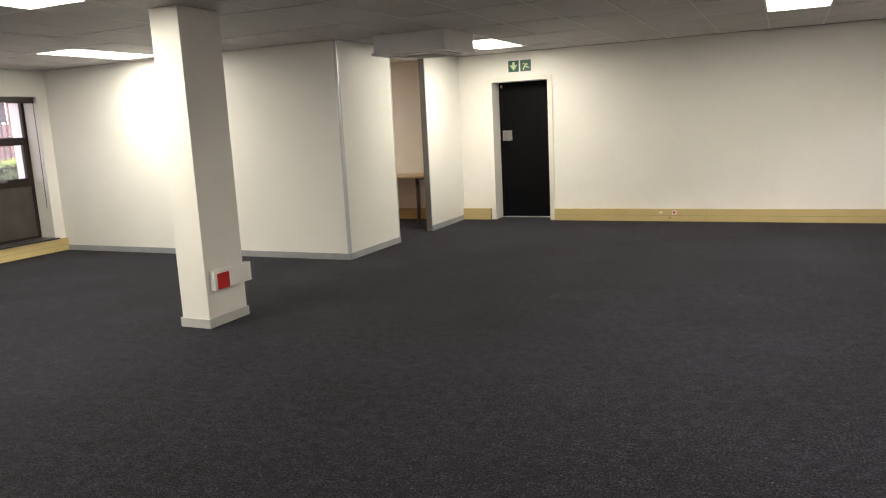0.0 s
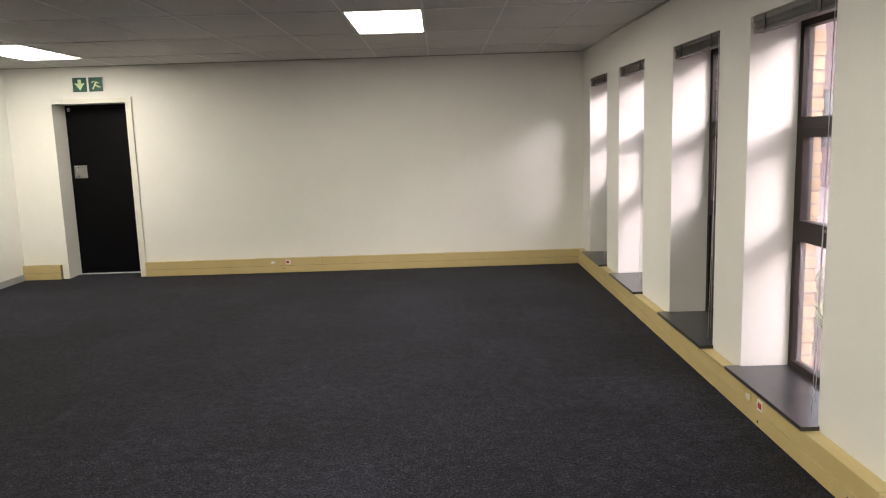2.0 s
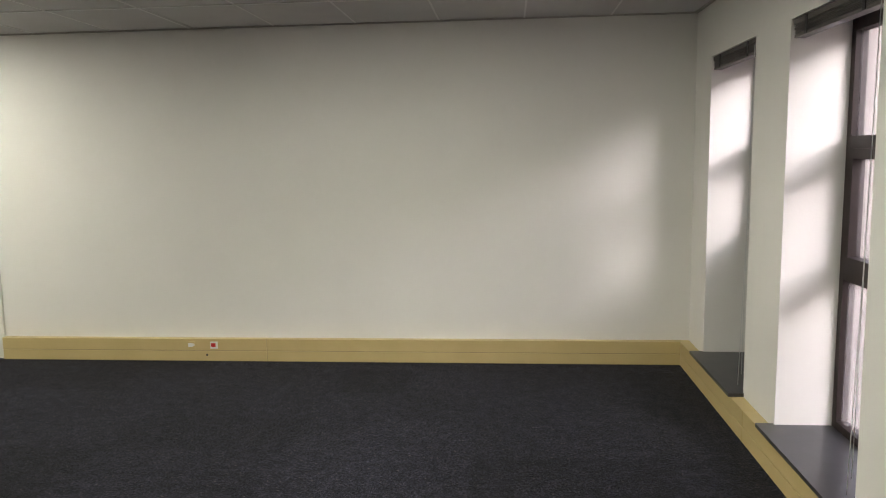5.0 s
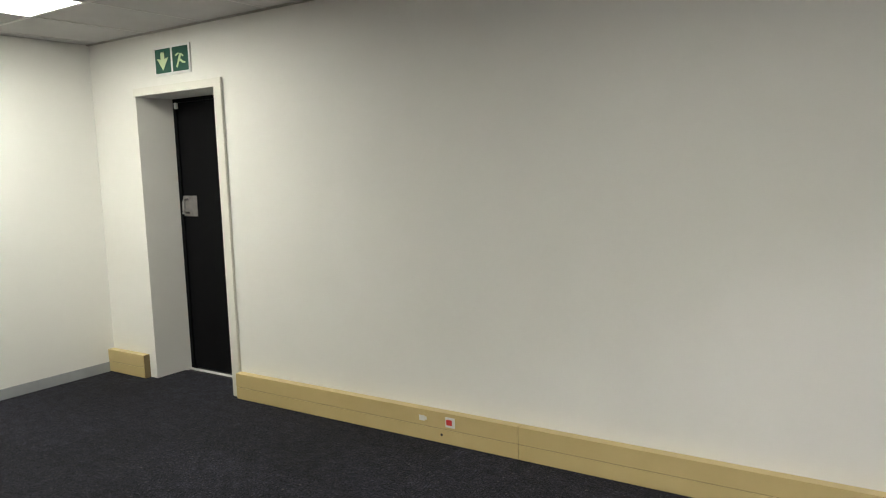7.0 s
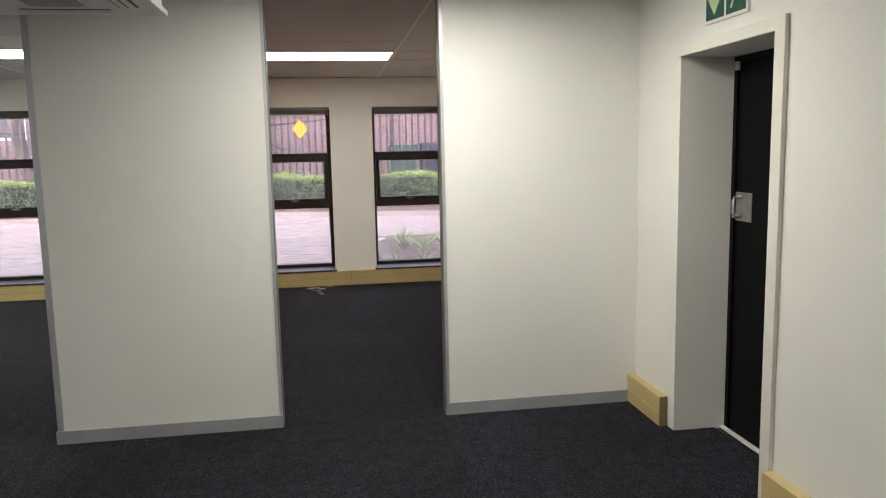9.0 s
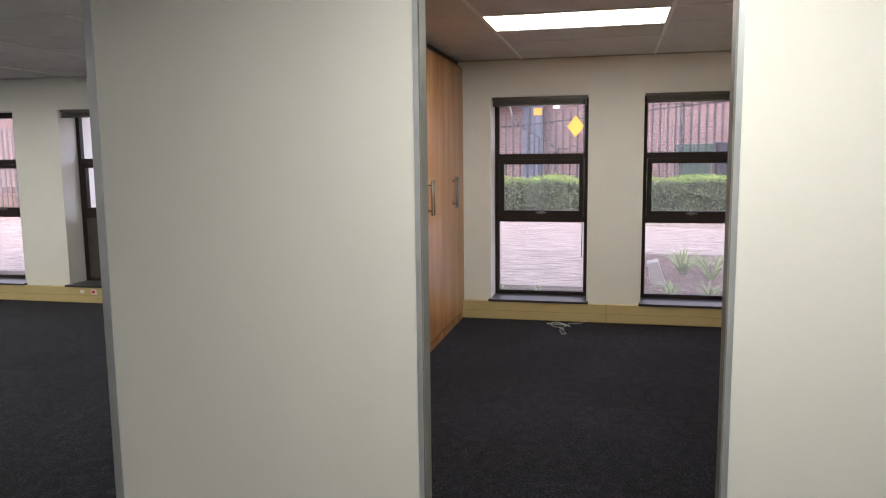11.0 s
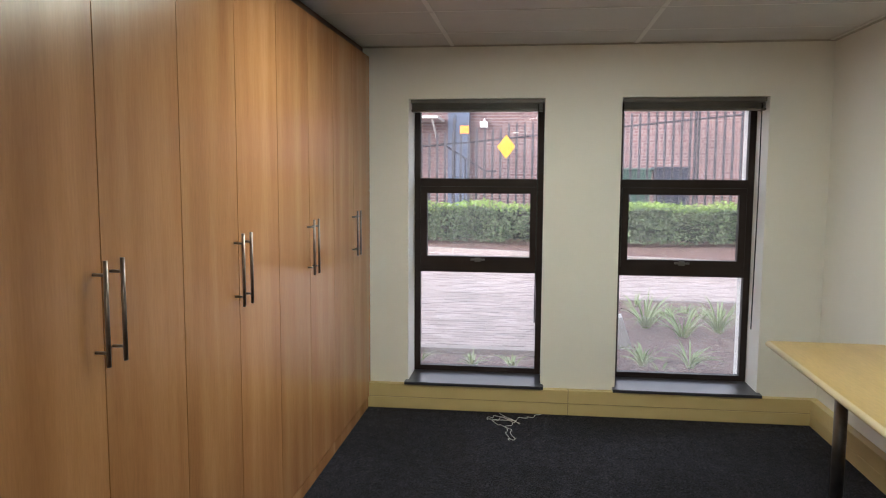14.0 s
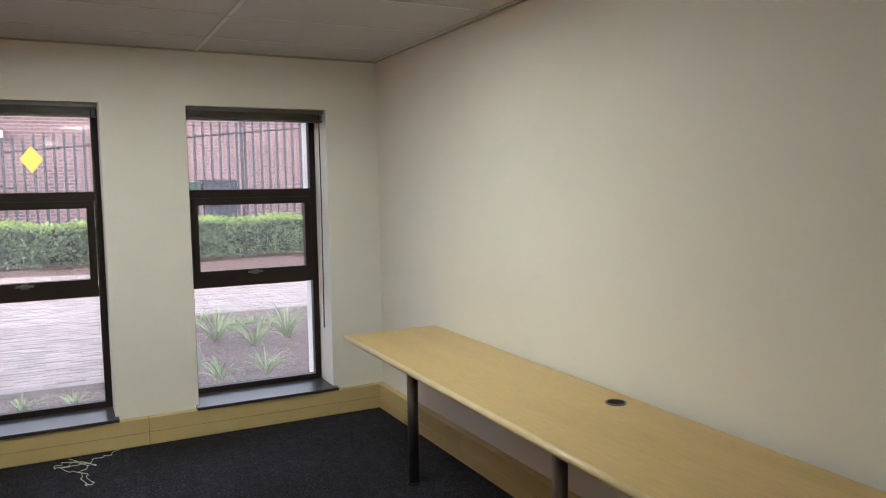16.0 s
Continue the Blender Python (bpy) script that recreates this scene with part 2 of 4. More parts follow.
def far_brick():
    m = mat("far_brickwork", (0.35, 0.16, 0.13), 0.9, spec=0.2)
    br = nd(m, "ShaderNodeTexBrick")
    br.inputs["Color1"].default_value = (0.20, 0.112, 0.104, 1)
    br.inputs["Color2"].default_value = (0.135, 0.08, 0.08, 1)
    br.inputs["Mortar"].default_value = (0.27, 0.22, 0.215, 1)
    br.inputs["Scale"].default_value = 1.0
    br.inputs["Mortar Size"].default_value = 0.012
    br.inputs["Brick Width"].default_value = 0.23
    br.inputs["Row Height"].default_value = 0.085
    geo = nd(m, "ShaderNodeNewGeometry")
    sep = nd(m, "ShaderNodeSeparateXYZ")
    cmb = nd(m, "ShaderNodeCombineXYZ")
    sm = nd(m, "ShaderNodeMath")
    sm.operation = 'ADD'
    ln(m, geo.outputs["Position"], sep.inputs[0])
    ln(m, sep.outputs[0], sm.inputs[0])
    ln(m, sep.outputs[1], sm.inputs[1])
    ln(m, sm.outputs[0], cmb.inputs[0])
    ln(m, sep.outputs[2], cmb.inputs[1])
    ln(m, cmb.outputs[0], br.inputs["Vector"])
    v = coords(m)
    c = mix(m, 0.6, br.outputs["Color"], ramp(m, noise_tex(m, v, 0.9, 4), [(0.3, (0.75,) * 3), (0.7, (1.2,) * 3)]), 'MULTIPLY')
    ln(m, c, base(m).inputs["Base Color"])
    bump(m, br.outputs["Fac"], -0.3, 0.01)
    return m


M_FARBRICK = far_brick()


def leaf_mat(name, c0, c1):
    m = mat(name, c0, 0.5, spec=0.4)
    g = nd(m, "ShaderNodeNewGeometry")
    ln(m, ramp(m, g.outputs["Random Per Island"], [(0.0, c0), (1.0, c1)]), base(m).inputs["Base Color"])
    return m


M_HEDGE = leaf_mat("hedge_leaf", (0.036, 0.07, 0.03), (0.17, 0.225, 0.105))
M_HEDGETOP = leaf_mat("hedge_new_leaf", (0.17, 0.28, 0.045), (0.32, 0.45, 0.10))
# near-black colour stands in for the shade deep in the hedge
M_HEDGECORE = mottled("hedge_shade_core", (0.008, 0.012, 0.006), (0.014, 0.018, 0.010), 6, 0.9)
M_STRAP = leaf_mat("strap_leaf", (0.18, 0.28, 0.08), (0.42, 0.50, 0.22))
M_TREELEAF = leaf_mat("tree_leaf", (0.04, 0.09, 0.03), (0.10, 0.16, 0.05))
M_PALM = leaf_mat("palm_leaf", (0.05, 0.12, 0.05), (0.12, 0.20, 0.08))


# ---- mesh helpers ----
def box(bm, x0, x1, y0, y1, z0, z1, bevel=0.0):
    vs = [bm.verts.new((x, y, z)) for x in (min(x0, x1), max(x0, x1)) for y in (min(y0, y1), max(y0, y1)) for z in (min(z0, z1), max(z0, z1))]
    fs = [bm.faces.new([vs[i] for i in f]) for f in ((0, 1, 3, 2), (4, 6, 7, 5), (0, 4, 5, 1), (2, 3, 7, 6), (0, 2, 6, 4), (1, 5, 7, 3))]
    if bevel:
        bmesh.ops.bevel(bm, geom=list({e for f in fs for e in f.edges}), offset=bevel, segments=2, affect='EDGES', profile=0.7)
    return bm


def boxes(*specs, bevel=0.0):
    bm = bmesh.new()
    for s in specs:
        box(bm, *s, bevel=bevel)
    return bm


def tube(bm, pts, r, seg=10, r_end=None):
    """A round bar through the points."""
    pts = [Vector(p) for p in pts]
    rings = []
    for i, p in enumerate(pts):
        d = (pts[min(i + 1, len(pts) - 1)] - pts[max(i - 1, 0)]).normalized()
        up = Vector((0, 0, 1)) if abs(d.z) < 0.9 else Vector((1, 0, 0))
        a = d.cross(up).normalized()
        b = d.cross(a)
        rr = r if r_end is None else r + (r_end - r) * i / (len(pts) - 1)
        rings.append([bm.verts.new(p + rr * (math.cos(2 * math.pi * k / seg) * a + math.sin(2 * math.pi * k / seg) * b)) for k in range(seg)])
    for q, w in zip(rings, rings[1:]):
        for k in range(seg):
            f = bm.faces.new((q[k], q[(k + 1) % seg], w[(k + 1) % seg], w[k]))
            f.smooth = True
    bm.faces.new(rings[0])
    bm.faces.new(rings[-1][::-1])
    return bm


def mesh_of(name, bm, material):
    me = bpy.data.meshes.new(name)
    bmesh.ops.recalc_face_normals(bm, faces=bm.faces)
    bm.to_mesh(me)
    bm.free()
    me.materials.append(material)
    return me


def thing(name, label, category, group="", kind="", at=(0, 0, 0)):
    e = new(name)
    e.location = at
    e.empty_display_size = 0.1
    return tagged(e, label, category, group, kind)


def part(name, bm, material, parent, label="", kind=""):
    """One mesh part, modelled in place in the world."""
    ob = new(name, mesh_of(name, bm, material))
    ob.parent = parent
    if parent.type == 'EMPTY':
        ob.matrix_parent_inverse = Matrix.Translation(-parent.location)
    if label or kind:
        tagged(ob, label, kind=kind)
    return ob


def solid(name, bm, material, label, category, kind="", group=""):
    ob = new(name, mesh_of(name, bm, material))
    return tagged(ob, label, category, group, kind)


def pierced(bm, axis, t0, t1, u0, u1, z0, z1, holes):
    """A wall across the given axis with real rectangular openings: holes as (u0, u1, z0, z1)."""
    def put(a, b, c, d):
        if b - a > 1e-4 and d - c > 1e-4:
            if axis == 'x':
                box(bm, t0, t1, a, b, c, d)
            else:
                box(bm, a, b, t0, t1, c, d)
    u = u0
    for h0, h1, hz0, hz1 in sorted(holes):
        put(u, h0, z0, z1)
        put(h0, h1, z0, hz0)
        put(h0, h1, hz1, z1)
        u = h1
    put(u, u1, z0, z1)
    return bm

# ---- plan (metres): far wall y = 0, window wall x = 0, floor z = 0 ----
XL = -11.47          # street-side window wall
YB = -14.6           # back wall behind the start
XP = -6.742          # partition face towards the open plan
YP = -3.435          # partition between office and open plan
ZC = 2.487           # ceiling
HEAD, SILL = 2.143, 0.172
DOOR_X0, DOOR_X1, DOOR_H = -6.213, -5.345, 2.068
RIGHT_WINDOWS = [(-1.258, -0.395), (-2.615, -1.752), (-4.265, -3.372), (-5.595, -4.71), (-7.16, -6.285), (-8.50, -7.64), (-10.14, -9.275), (-11.60, -10.74), (-13.2, -12.34)]
LEFT_WINDOWS = [(-1.306, -0.38), (-2.73, -1.808), (-4.52, -3.60), (-5.92, -4.99), (-7.55, -6.63), (-9.07, -8.14), (-10.8, -9.87), (-12.23, -11.3)]
PANELLED = (2, 4)    # street windows whose lowest light is a dark board
PANELLED_EAST = (0, 2, 4, 6, 8)

# floor slab under the carpet
solid("floor", boxes((XL - 0.3, 0.3, YB - 0.3, 0.6, -0.25, -0.008)), M_BLACK, "screed floor slab under the carpet", "floor", "structure")

# walls
solid("wall_north", pierced(bmesh.new(), 'y', 0.0, 0.42, XL - 0.58, 0.36, -0.2, 2.9, [(DOOR_X0, DOOR_X1, -0.2, DOOR_H)]), M_WALL, "white painted plaster wall with a deep door opening", "wall", "structure")
solid("wall_east", pierced(bmesh.new(), 'x', 0.0, 0.335, YB, 0.0, -0.2, 2.9, [(a, b, SILL - 0.025, HEAD) for a, b in RIGHT_WINDOWS]), M_WALL, "white painted plaster wall with tall deep window recesses", "wall", "structure")
solid("wall_west", pierced(bmesh.new(), 'x', XL - 0.58, XL, YB, 0.0, -0.2, 2.9, [(a, b, SILL - 0.025, HEAD) for a, b in LEFT_WINDOWS]), M_WALL, "white painted plaster wall with floor-level street windows", "wall", "structure")
solid("wall_south", boxes((XL - 0.52, 0.36, YB - 0.3, YB, -0.2, 2.9)), M_WALL, "plain white wall closing the open-plan office", "wall", "structure")
solid("doorway_backing", boxes((DOOR_X0 - 0.3, DOOR_X1 + 0.3, 0.46, 0.52, -0.2, 2.5)), M_WALL, "plain wall of the passage behind the black door", "wall", "structure")
solid("threshold_floor", boxes((DOOR_X0 - 0.3, DOOR_X1 + 0.3, 0.0, 0.46, -0.15, -0.01)), M_MORTAR, "floor under the doorway", "floor", "structure")

# partitions: a return beside the opening, a stub on the far wall, and the long wall behind the cupboards
OPEN0, OPEN1, PT = -2.195, -1.215, 0.076
solid("partition_return", boxes((XP - PT, XP, YP, OPEN0, 0.0, ZC)), M_PARTITION, "white painted drywall partition return beside the office opening", "partition", "structure")
solid("partition_stub", boxes((XP - PT, XP, OPEN1, 0.0, 0.0, ZC)), M_PARTITION, "white painted drywall partition stub on the far wall", "partition", "structure")
solid("partition_long", boxes((XL, XP - PT, YP, YP + PT, 0.0, ZC)), M_PARTITION, "white painted drywall partition behind the cupboards", "partition", "structure")

# roof slab above
solid("roof_slab", boxes((XL - 0.65, 0.55, YB - 0.4, 1.0, 2.9, 3.2)), M_CONCRETE, "concrete roof slab with shallow eaves", "roof", "structure")

# ---- suspended ceiling ----
PANELS = [(-2.11, -2.6), (-5.72, -1.4), (-9.4, -4.4), (-9.5, -1.82), (-6.9, -7.65), (-2.11, -6.60), (-2.11, -10.4), (-9.4, -8.2), (-5.7, -12.0), (-9.4, -12.0)]


def ceiling(name, x0, x1, y0, y1, gx, gy, holes, label):
    """Lay-in tiles 1.2 by 0.6 with their visible bars; tiles under a lamp are left out."""
    bm = bmesh.new()
    xs = sorted({x0, x1, *[gx + 0.6 * k for k in range(-30, 30) if x0 + 0.02 < gx + 0.6 * k < x1 - 0.02]})
    ys = sorted({y0, y1, *[gy + 1.2 * k for k in range(-30, 30) if y0 + 0.02 < gy + 1.2 * k < y1 - 0.02]})
    rnd = random.Random(7)
    for xa, xb in zip(xs, xs[1:]):
        for ya, yb in zip(ys, ys[1:]):
            cx, cy = (xa + xb) / 2, (ya + yb) / 2
            if any(abs(cx - hx) < 0.2 and abs(cy - hy) < 0.4 for hx, hy in holes):
                continue
            d = rnd.uniform(0.0, 0.003)
            box(bm, xa + 0.004, xb - 0.004, ya + 0.004, yb - 0.004, ZC + 0.002 + d, ZC + 0.018 + d)
    bars = bmesh.new()
    for x in xs[1:-1]:
        box(bars, x - 0.006, x + 0.006, y0, y1, ZC + 0.0005, ZC + 0.022)
    for y in ys[1:-1]:
        for xa, xb in zip(xs, xs[1:]):
            box(bars, xa + 0.0065, xb - 0.0065, y - 0.012, y + 0.012, ZC - 0.002, ZC + 0.022)
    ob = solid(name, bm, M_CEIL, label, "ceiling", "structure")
    ob.data.materials.append(M_TBAR)
    me2 = mesh_of("bars", bars, M_TBAR)
    join = bmesh.new()
    join.from_mesh(ob.data)
    n = len(join.faces)
    join.from_mesh(me2)
    join.faces.ensure_lookup_table()
    for f in join.faces[n:]:
        f.material_index = 1
    join.to_mesh(ob.data)
    join.free()
    bpy.data.meshes.remove(me2)
    return ob


MAIN_GX, MAIN_GY = -2.39, -2.0
DOOR_GX, SPLIT_X = -5.42, -3.59
OFF_GX, OFF_GY = -9.82, -1.23
WEST_GX, WEST_GY = -9.66, -3.72


def snapped(p):
    """A lamp sits in a whole tile bay."""
    gx, gy = (OFF_GX, OFF_GY) if p[0] < XP and p[1] > YP else (WEST_GX, WEST_GY) if p[0] < -8.46 else (DOOR_GX, MAIN_GY) if XP < p[0] < SPLIT_X else (MAIN_GX, MAIN_GY)
    return (gx + 0.6 * (math.floor((p[0] - gx) / 0.6) + 0.5), gy + 1.2 * (math.floor((p[1] - gy) / 1.2) + 0.5))


LAMPS = [snapped(p) for p in PANELS]
ceiling("ceiling_open_plan_east", SPLIT_X, 0.0, YB, 0.0, MAIN_GX, MAIN_GY, LAMPS, "white lay-in tile ceiling with visible bars")
ceiling("ceiling_open_plan_door", XP, SPLIT_X, YB, 0.0, DOOR_GX, MAIN_GY, LAMPS, "white lay-in tile ceiling with visible bars")
WEST_X = -8.46
ceiling("ceiling_open_plan_west", XL, WEST_X, YB, YP, WEST_GX, WEST_GY, LAMPS, "white lay-in tile ceiling with visible bars")
ceiling("ceiling_open_plan_middle", WEST_X, XP, YB, YP, MAIN_GX, MAIN_GY, LAMPS, "white lay-in tile ceiling with visible bars")
ceiling("ceiling_office", XL, XP, YP, 0.0, OFF_GX, OFF_GY, LAMPS, "white lay-in tile ceiling of the side office")
bm = boxes((XP, 0.0, -0.022, -0.001, ZC - 0.006, ZC + 0.004), (-0.022, -0.001, YB, -0.022, ZC - 0.006, ZC + 0.004),
           (XL, XP - PT, -0.022, -0.001, ZC - 0.006, ZC + 0.004), (XL + 0.001, XL + 0.022, YP + PT, -0.022, ZC - 0.006, ZC + 0.004))
solid("trim_ceiling_edge", bm, M_ACGRILLE, "thin grey metal angle round the ceiling edge", "trim", "structure")


def ceiling_light(cx, cy):
    t = thing("ceiling_light", "lit flat rectangular LED panel set flush in the ceiling", "ceiling light", "LED panels in the ceiling", at=(cx, cy, ZC))
    w, h = 0.297, 0.597
    part("frame", boxes((cx - w, cx + w, cy - h, cy - h + 0.015, ZC - 0.003, ZC + 0.03), (cx - w, cx + w, cy + h - 0.015, cy + h, ZC - 0.003, ZC + 0.03),
                        (cx - w, cx - w + 0.015, cy - h + 0.015, cy + h - 0.015, ZC - 0.003, ZC + 0.03), (cx + w - 0.015, cx + w, cy - h + 0.015, cy + h - 0.015, ZC - 0.003, ZC + 0.03)), M_TBAR, t, "slim white metal rim")
    part("diffuser", boxes((cx - w + 0.016, cx + w - 0.016, cy - h + 0.016, cy + h - 0.016, ZC + 0.001, ZC + 0.012)), M_LIGHT, t, "glowing white diffuser")
    return t


first_lamp = ceiling_light(*LAMPS[0])
for p in LAMPS[1:]:
    copy_thing(first_lamp, Matrix.Translation((p[0], p[1], ZC)))

# ---- trunking, skirting ----
TR_H, TR_D = 0.176, 0.055


def trunking(name, axis, fixed, sgn, u0, u1, depth, joints, label):
    """Two-compartment dado trunking at floor level: base, two lids, a groove between, joints."""
    t = thing(name, label, "skirting trunking", kind="structure", at=(fixed, u0, 0) if axis == 'x' else (u0, fixed, 0))

    def span(d0, d1, a, b, z0, z1, bv=0.0):
        lo, hi = fixed + sgn * d0, fixed + sgn * d1
        return boxes((lo, hi, a, b, z0, z1) if axis == 'x' else (a, b, lo, hi, z0, z1), bevel=bv)
    part("base", span(0.001, depth - 0.006, u0, u1, 0.0, TR_H - 0.002), M_TRUNKGAP, t, "dark recess between the lids")
    cuts = [u0] + sorted(j for j in joints if u0 + 0.05 < j < u1 - 0.05) + [u1]
    for a, b in zip(cuts, cuts[1:]):
        part("lid", span(0.002, depth, a + 0.0018, b - 0.0018, 0.004, 0.082, 0.003), M_TRUNK, t)
        part("lid", span(0.002, depth, a + 0.0018, b - 0.0018, 0.0855, TR_H, 0.003), M_TRUNK, t)
    return t


LT = 0.055
north_trunking = trunking("trunking_north", 'y', 0.0, -1, DOOR_X1 + 0.074, -TR_D, TR_D, [-3.143], "beige two-part skirting trunking along the far wall")
trunking("trunking_corner", 'y', 0.0, -1, XP + 0.002, DOOR_X0 - 0.075, TR_D, [], "short length of beige skirting trunking beside the door")
east_trunking = trunking("trunking_east", 'x', 0.0, -1, YB, 0.0, 0.075, [-1.5, -3.0, -6.2, -9.2, -12.2], "beige two-part skirting trunking under the windows")
trunking("trunking_west_office", 'x', XL, 1, YP + PT, 0.0, LT, [-1.62], "beige two-part skirting trunking under the street windows")
trunking("trunking_west", 'x', XL, 1, YB, YP, LT, [-6.4, -9.4], "beige two-part skirting trunking under the street windows")
trunking("trunking_office", 'y', 0.0, -1, XL + LT, XP - PT - 0.002, TR_D, [-10.2, -8.4], "beige two-part skirting trunking under the desk")

for y, z in ((-5.998, 0.045), (-5.13, 0.03), (-8.7, 0.045)):
    part("knockout", tube(bmesh.new(), [(-0.0748, y, z), (-0.0758, y, z)], 0.009, 12), M_BLACK, east_trunking, "small dark cable hole")
part("knockout", tube(bmesh.new(), [(-3.615, -TR_D + 0.0002, 0.05), (-3.615, -TR_D - 0.0008, 0.05)], 0.008, 12), M_BLACK, north_trunking, "small dark cable hole")

SK = 0.074
bm = boxes((XP, XP + 0.012, YP - 0.012, OPEN0, 0.0, SK), (XP, XP + 0.012, OPEN1, -TR_D, 0.0, SK), (XL + LT, XP, YP - 0.012, YP, 0.0, SK))
solid("baseboard", bm, M_GREYSKIRT, "grey plastic skirting at the foot of the partitions", "baseboard", "structure")
# aluminium end profiles of the partitions
SW = 0.018
for name, ya, yb, yc in (("return", OPEN0, OPEN0 + 0.006, OPEN0 - SW), ("stub", OPEN1, OPEN1 - 0.006, OPEN1 + SW)):
    # end face turned from the lamps, its shade painted as dark grey
    solid(f"trim_opening_end_{name}", boxes((XP - PT - 0.004, XP + 0.003, ya, yb, 0.0, ZC)), M_ENDCAP, "grey end face of the partition, darkened for its shade", "trim", "structure")
    solid(f"trim_opening_profile_{name}", boxes((XP + 0.0005, XP + 0.004, ya, yc, SK, ZC), (XP - PT - 0.004, XP - PT - 0.0005, ya, yc, 0.0, ZC)), M_ALU, "pale grey aluminium edge profile of the partition", "trim", "structure")
bm = boxes((XP, XP + 0.004, YP - 0.004, YP + 0.03, SK, ZC), (XP - 0.03, XP, YP - 0.004, YP, SK, ZC))
solid("trim_corner_profile", bm, M_ALU, "shiny aluminium corner profile of the partition", "trim", "structure")

# ---- windows ----
Z_T = ((SILL + 0.062, 0.93), (1.045, 1.50), (1.606, 2.08))


def window(name, xin, sgn, y0, y1, depth, label, panelled=False):
    """Tall three-light metal window: outer frame, transoms, a middle opening sash, panes and a sill."""
    xf = xin + sgn * depth
    t = thing(name, label, "window", kind="structure", at=(xf, (y0 + y1) / 2, SILL))
    a, b = xf - 0.028, xf + 0.028
    f = 0.042
    zb, zt = SILL, HEAD - 0.001
    part("frame", boxes((a, b, y0, y0 + f, zb, zt), (a, b, y1 - f, y1, zb, zt), (a, b, y0 + f, y1 - f, zb, Z_T[0][0]), (a, b, y0 + f, y1 - f, Z_T[2][1], zt)), M_DARKFRAME, t)
    part("transom", boxes((a, b, y0 + f, y1 - f, 0.93, 0.9925), bevel=0.001), M_DARKFRAME, t)
    part("transom", boxes((a, b, y0 + f, y1 - f, 1.5475, 1.605), bevel=0.001), M_DARKFRAME, t)
    s0, s1 = (xf - sgn * 0.036, xf + sgn * 0.02)
    i0, i1 = y0 + f + 0.004, y1 - f - 0.004
    sash = part("sash", boxes((s0, s1, i0, i0 + 0.045, 0.993, 1.547), (s0, s1, i1 - 0.045, i1, 0.993, 1.547), (s0, s1, i0 + 0.045, i1 - 0.045, 0.993, 1.045), (s0, s1, i0 + 0.045, i1 - 0.045, 1.50, 1.547)), M_DARKFRAME, t)
    ym = (y0 + y1) / 2
    part("catch", boxes((s0 - sgn * 0.022, s0, ym - 0.05, ym + 0.05, 1.018, 1.030), (s0 - sgn * 0.012, s0, ym - 0.02, ym + 0.02, 1.008, 1.038), bevel=0.002), M_DARKSTEEL, sash, "small dark metal catch")
    for (z0, z1), inset, m in zip(Z_T, (f, f + 0.049, f), (M_GLASS_LOW, M_GLASS, M_GLASS)):
        if panelled and z0 < 0.5:
            part("lower_panel", boxes((xf - 0.012, xf + 0.012, y0 + f, y1 - f, z0, z1)), M_BOARD, t, "dark grey opaque lower board")
            continue
        p = part("pane", boxes((xf - 0.003, xf + 0.003, y0 + inset, y1 - inset, z0, z1)), m, t, "clear glass pane")
        p.visible_shadow = False
    proud = 0.066 if sgn < 0 else 0.086
    zs = SILL + 0.005
    part("sill_bed", boxes((xin + sgn * 0.001, xf - sgn * 0.03, y0 + 0.002, y1 - 0.002, SILL - 0.022, zs - 0.001)), M_SILL, t)
    part("sill", boxes((xin - sgn * proud, xf - sgn * 0.029, y0 + 0.002, y1 - 0.002, zs, zs + 0.02), (xin - sgn * proud, xin - sgn * 0.001, y0 - 0.018, y0 + 0.0015, zs, zs + 0.02), (xin - sgn * proud, xin - sgn * 0.001, y1 - 0.0015, y1 + 0.018, zs, zs + 0.02)), M_SILL, t, "polished black sill board")
    return t


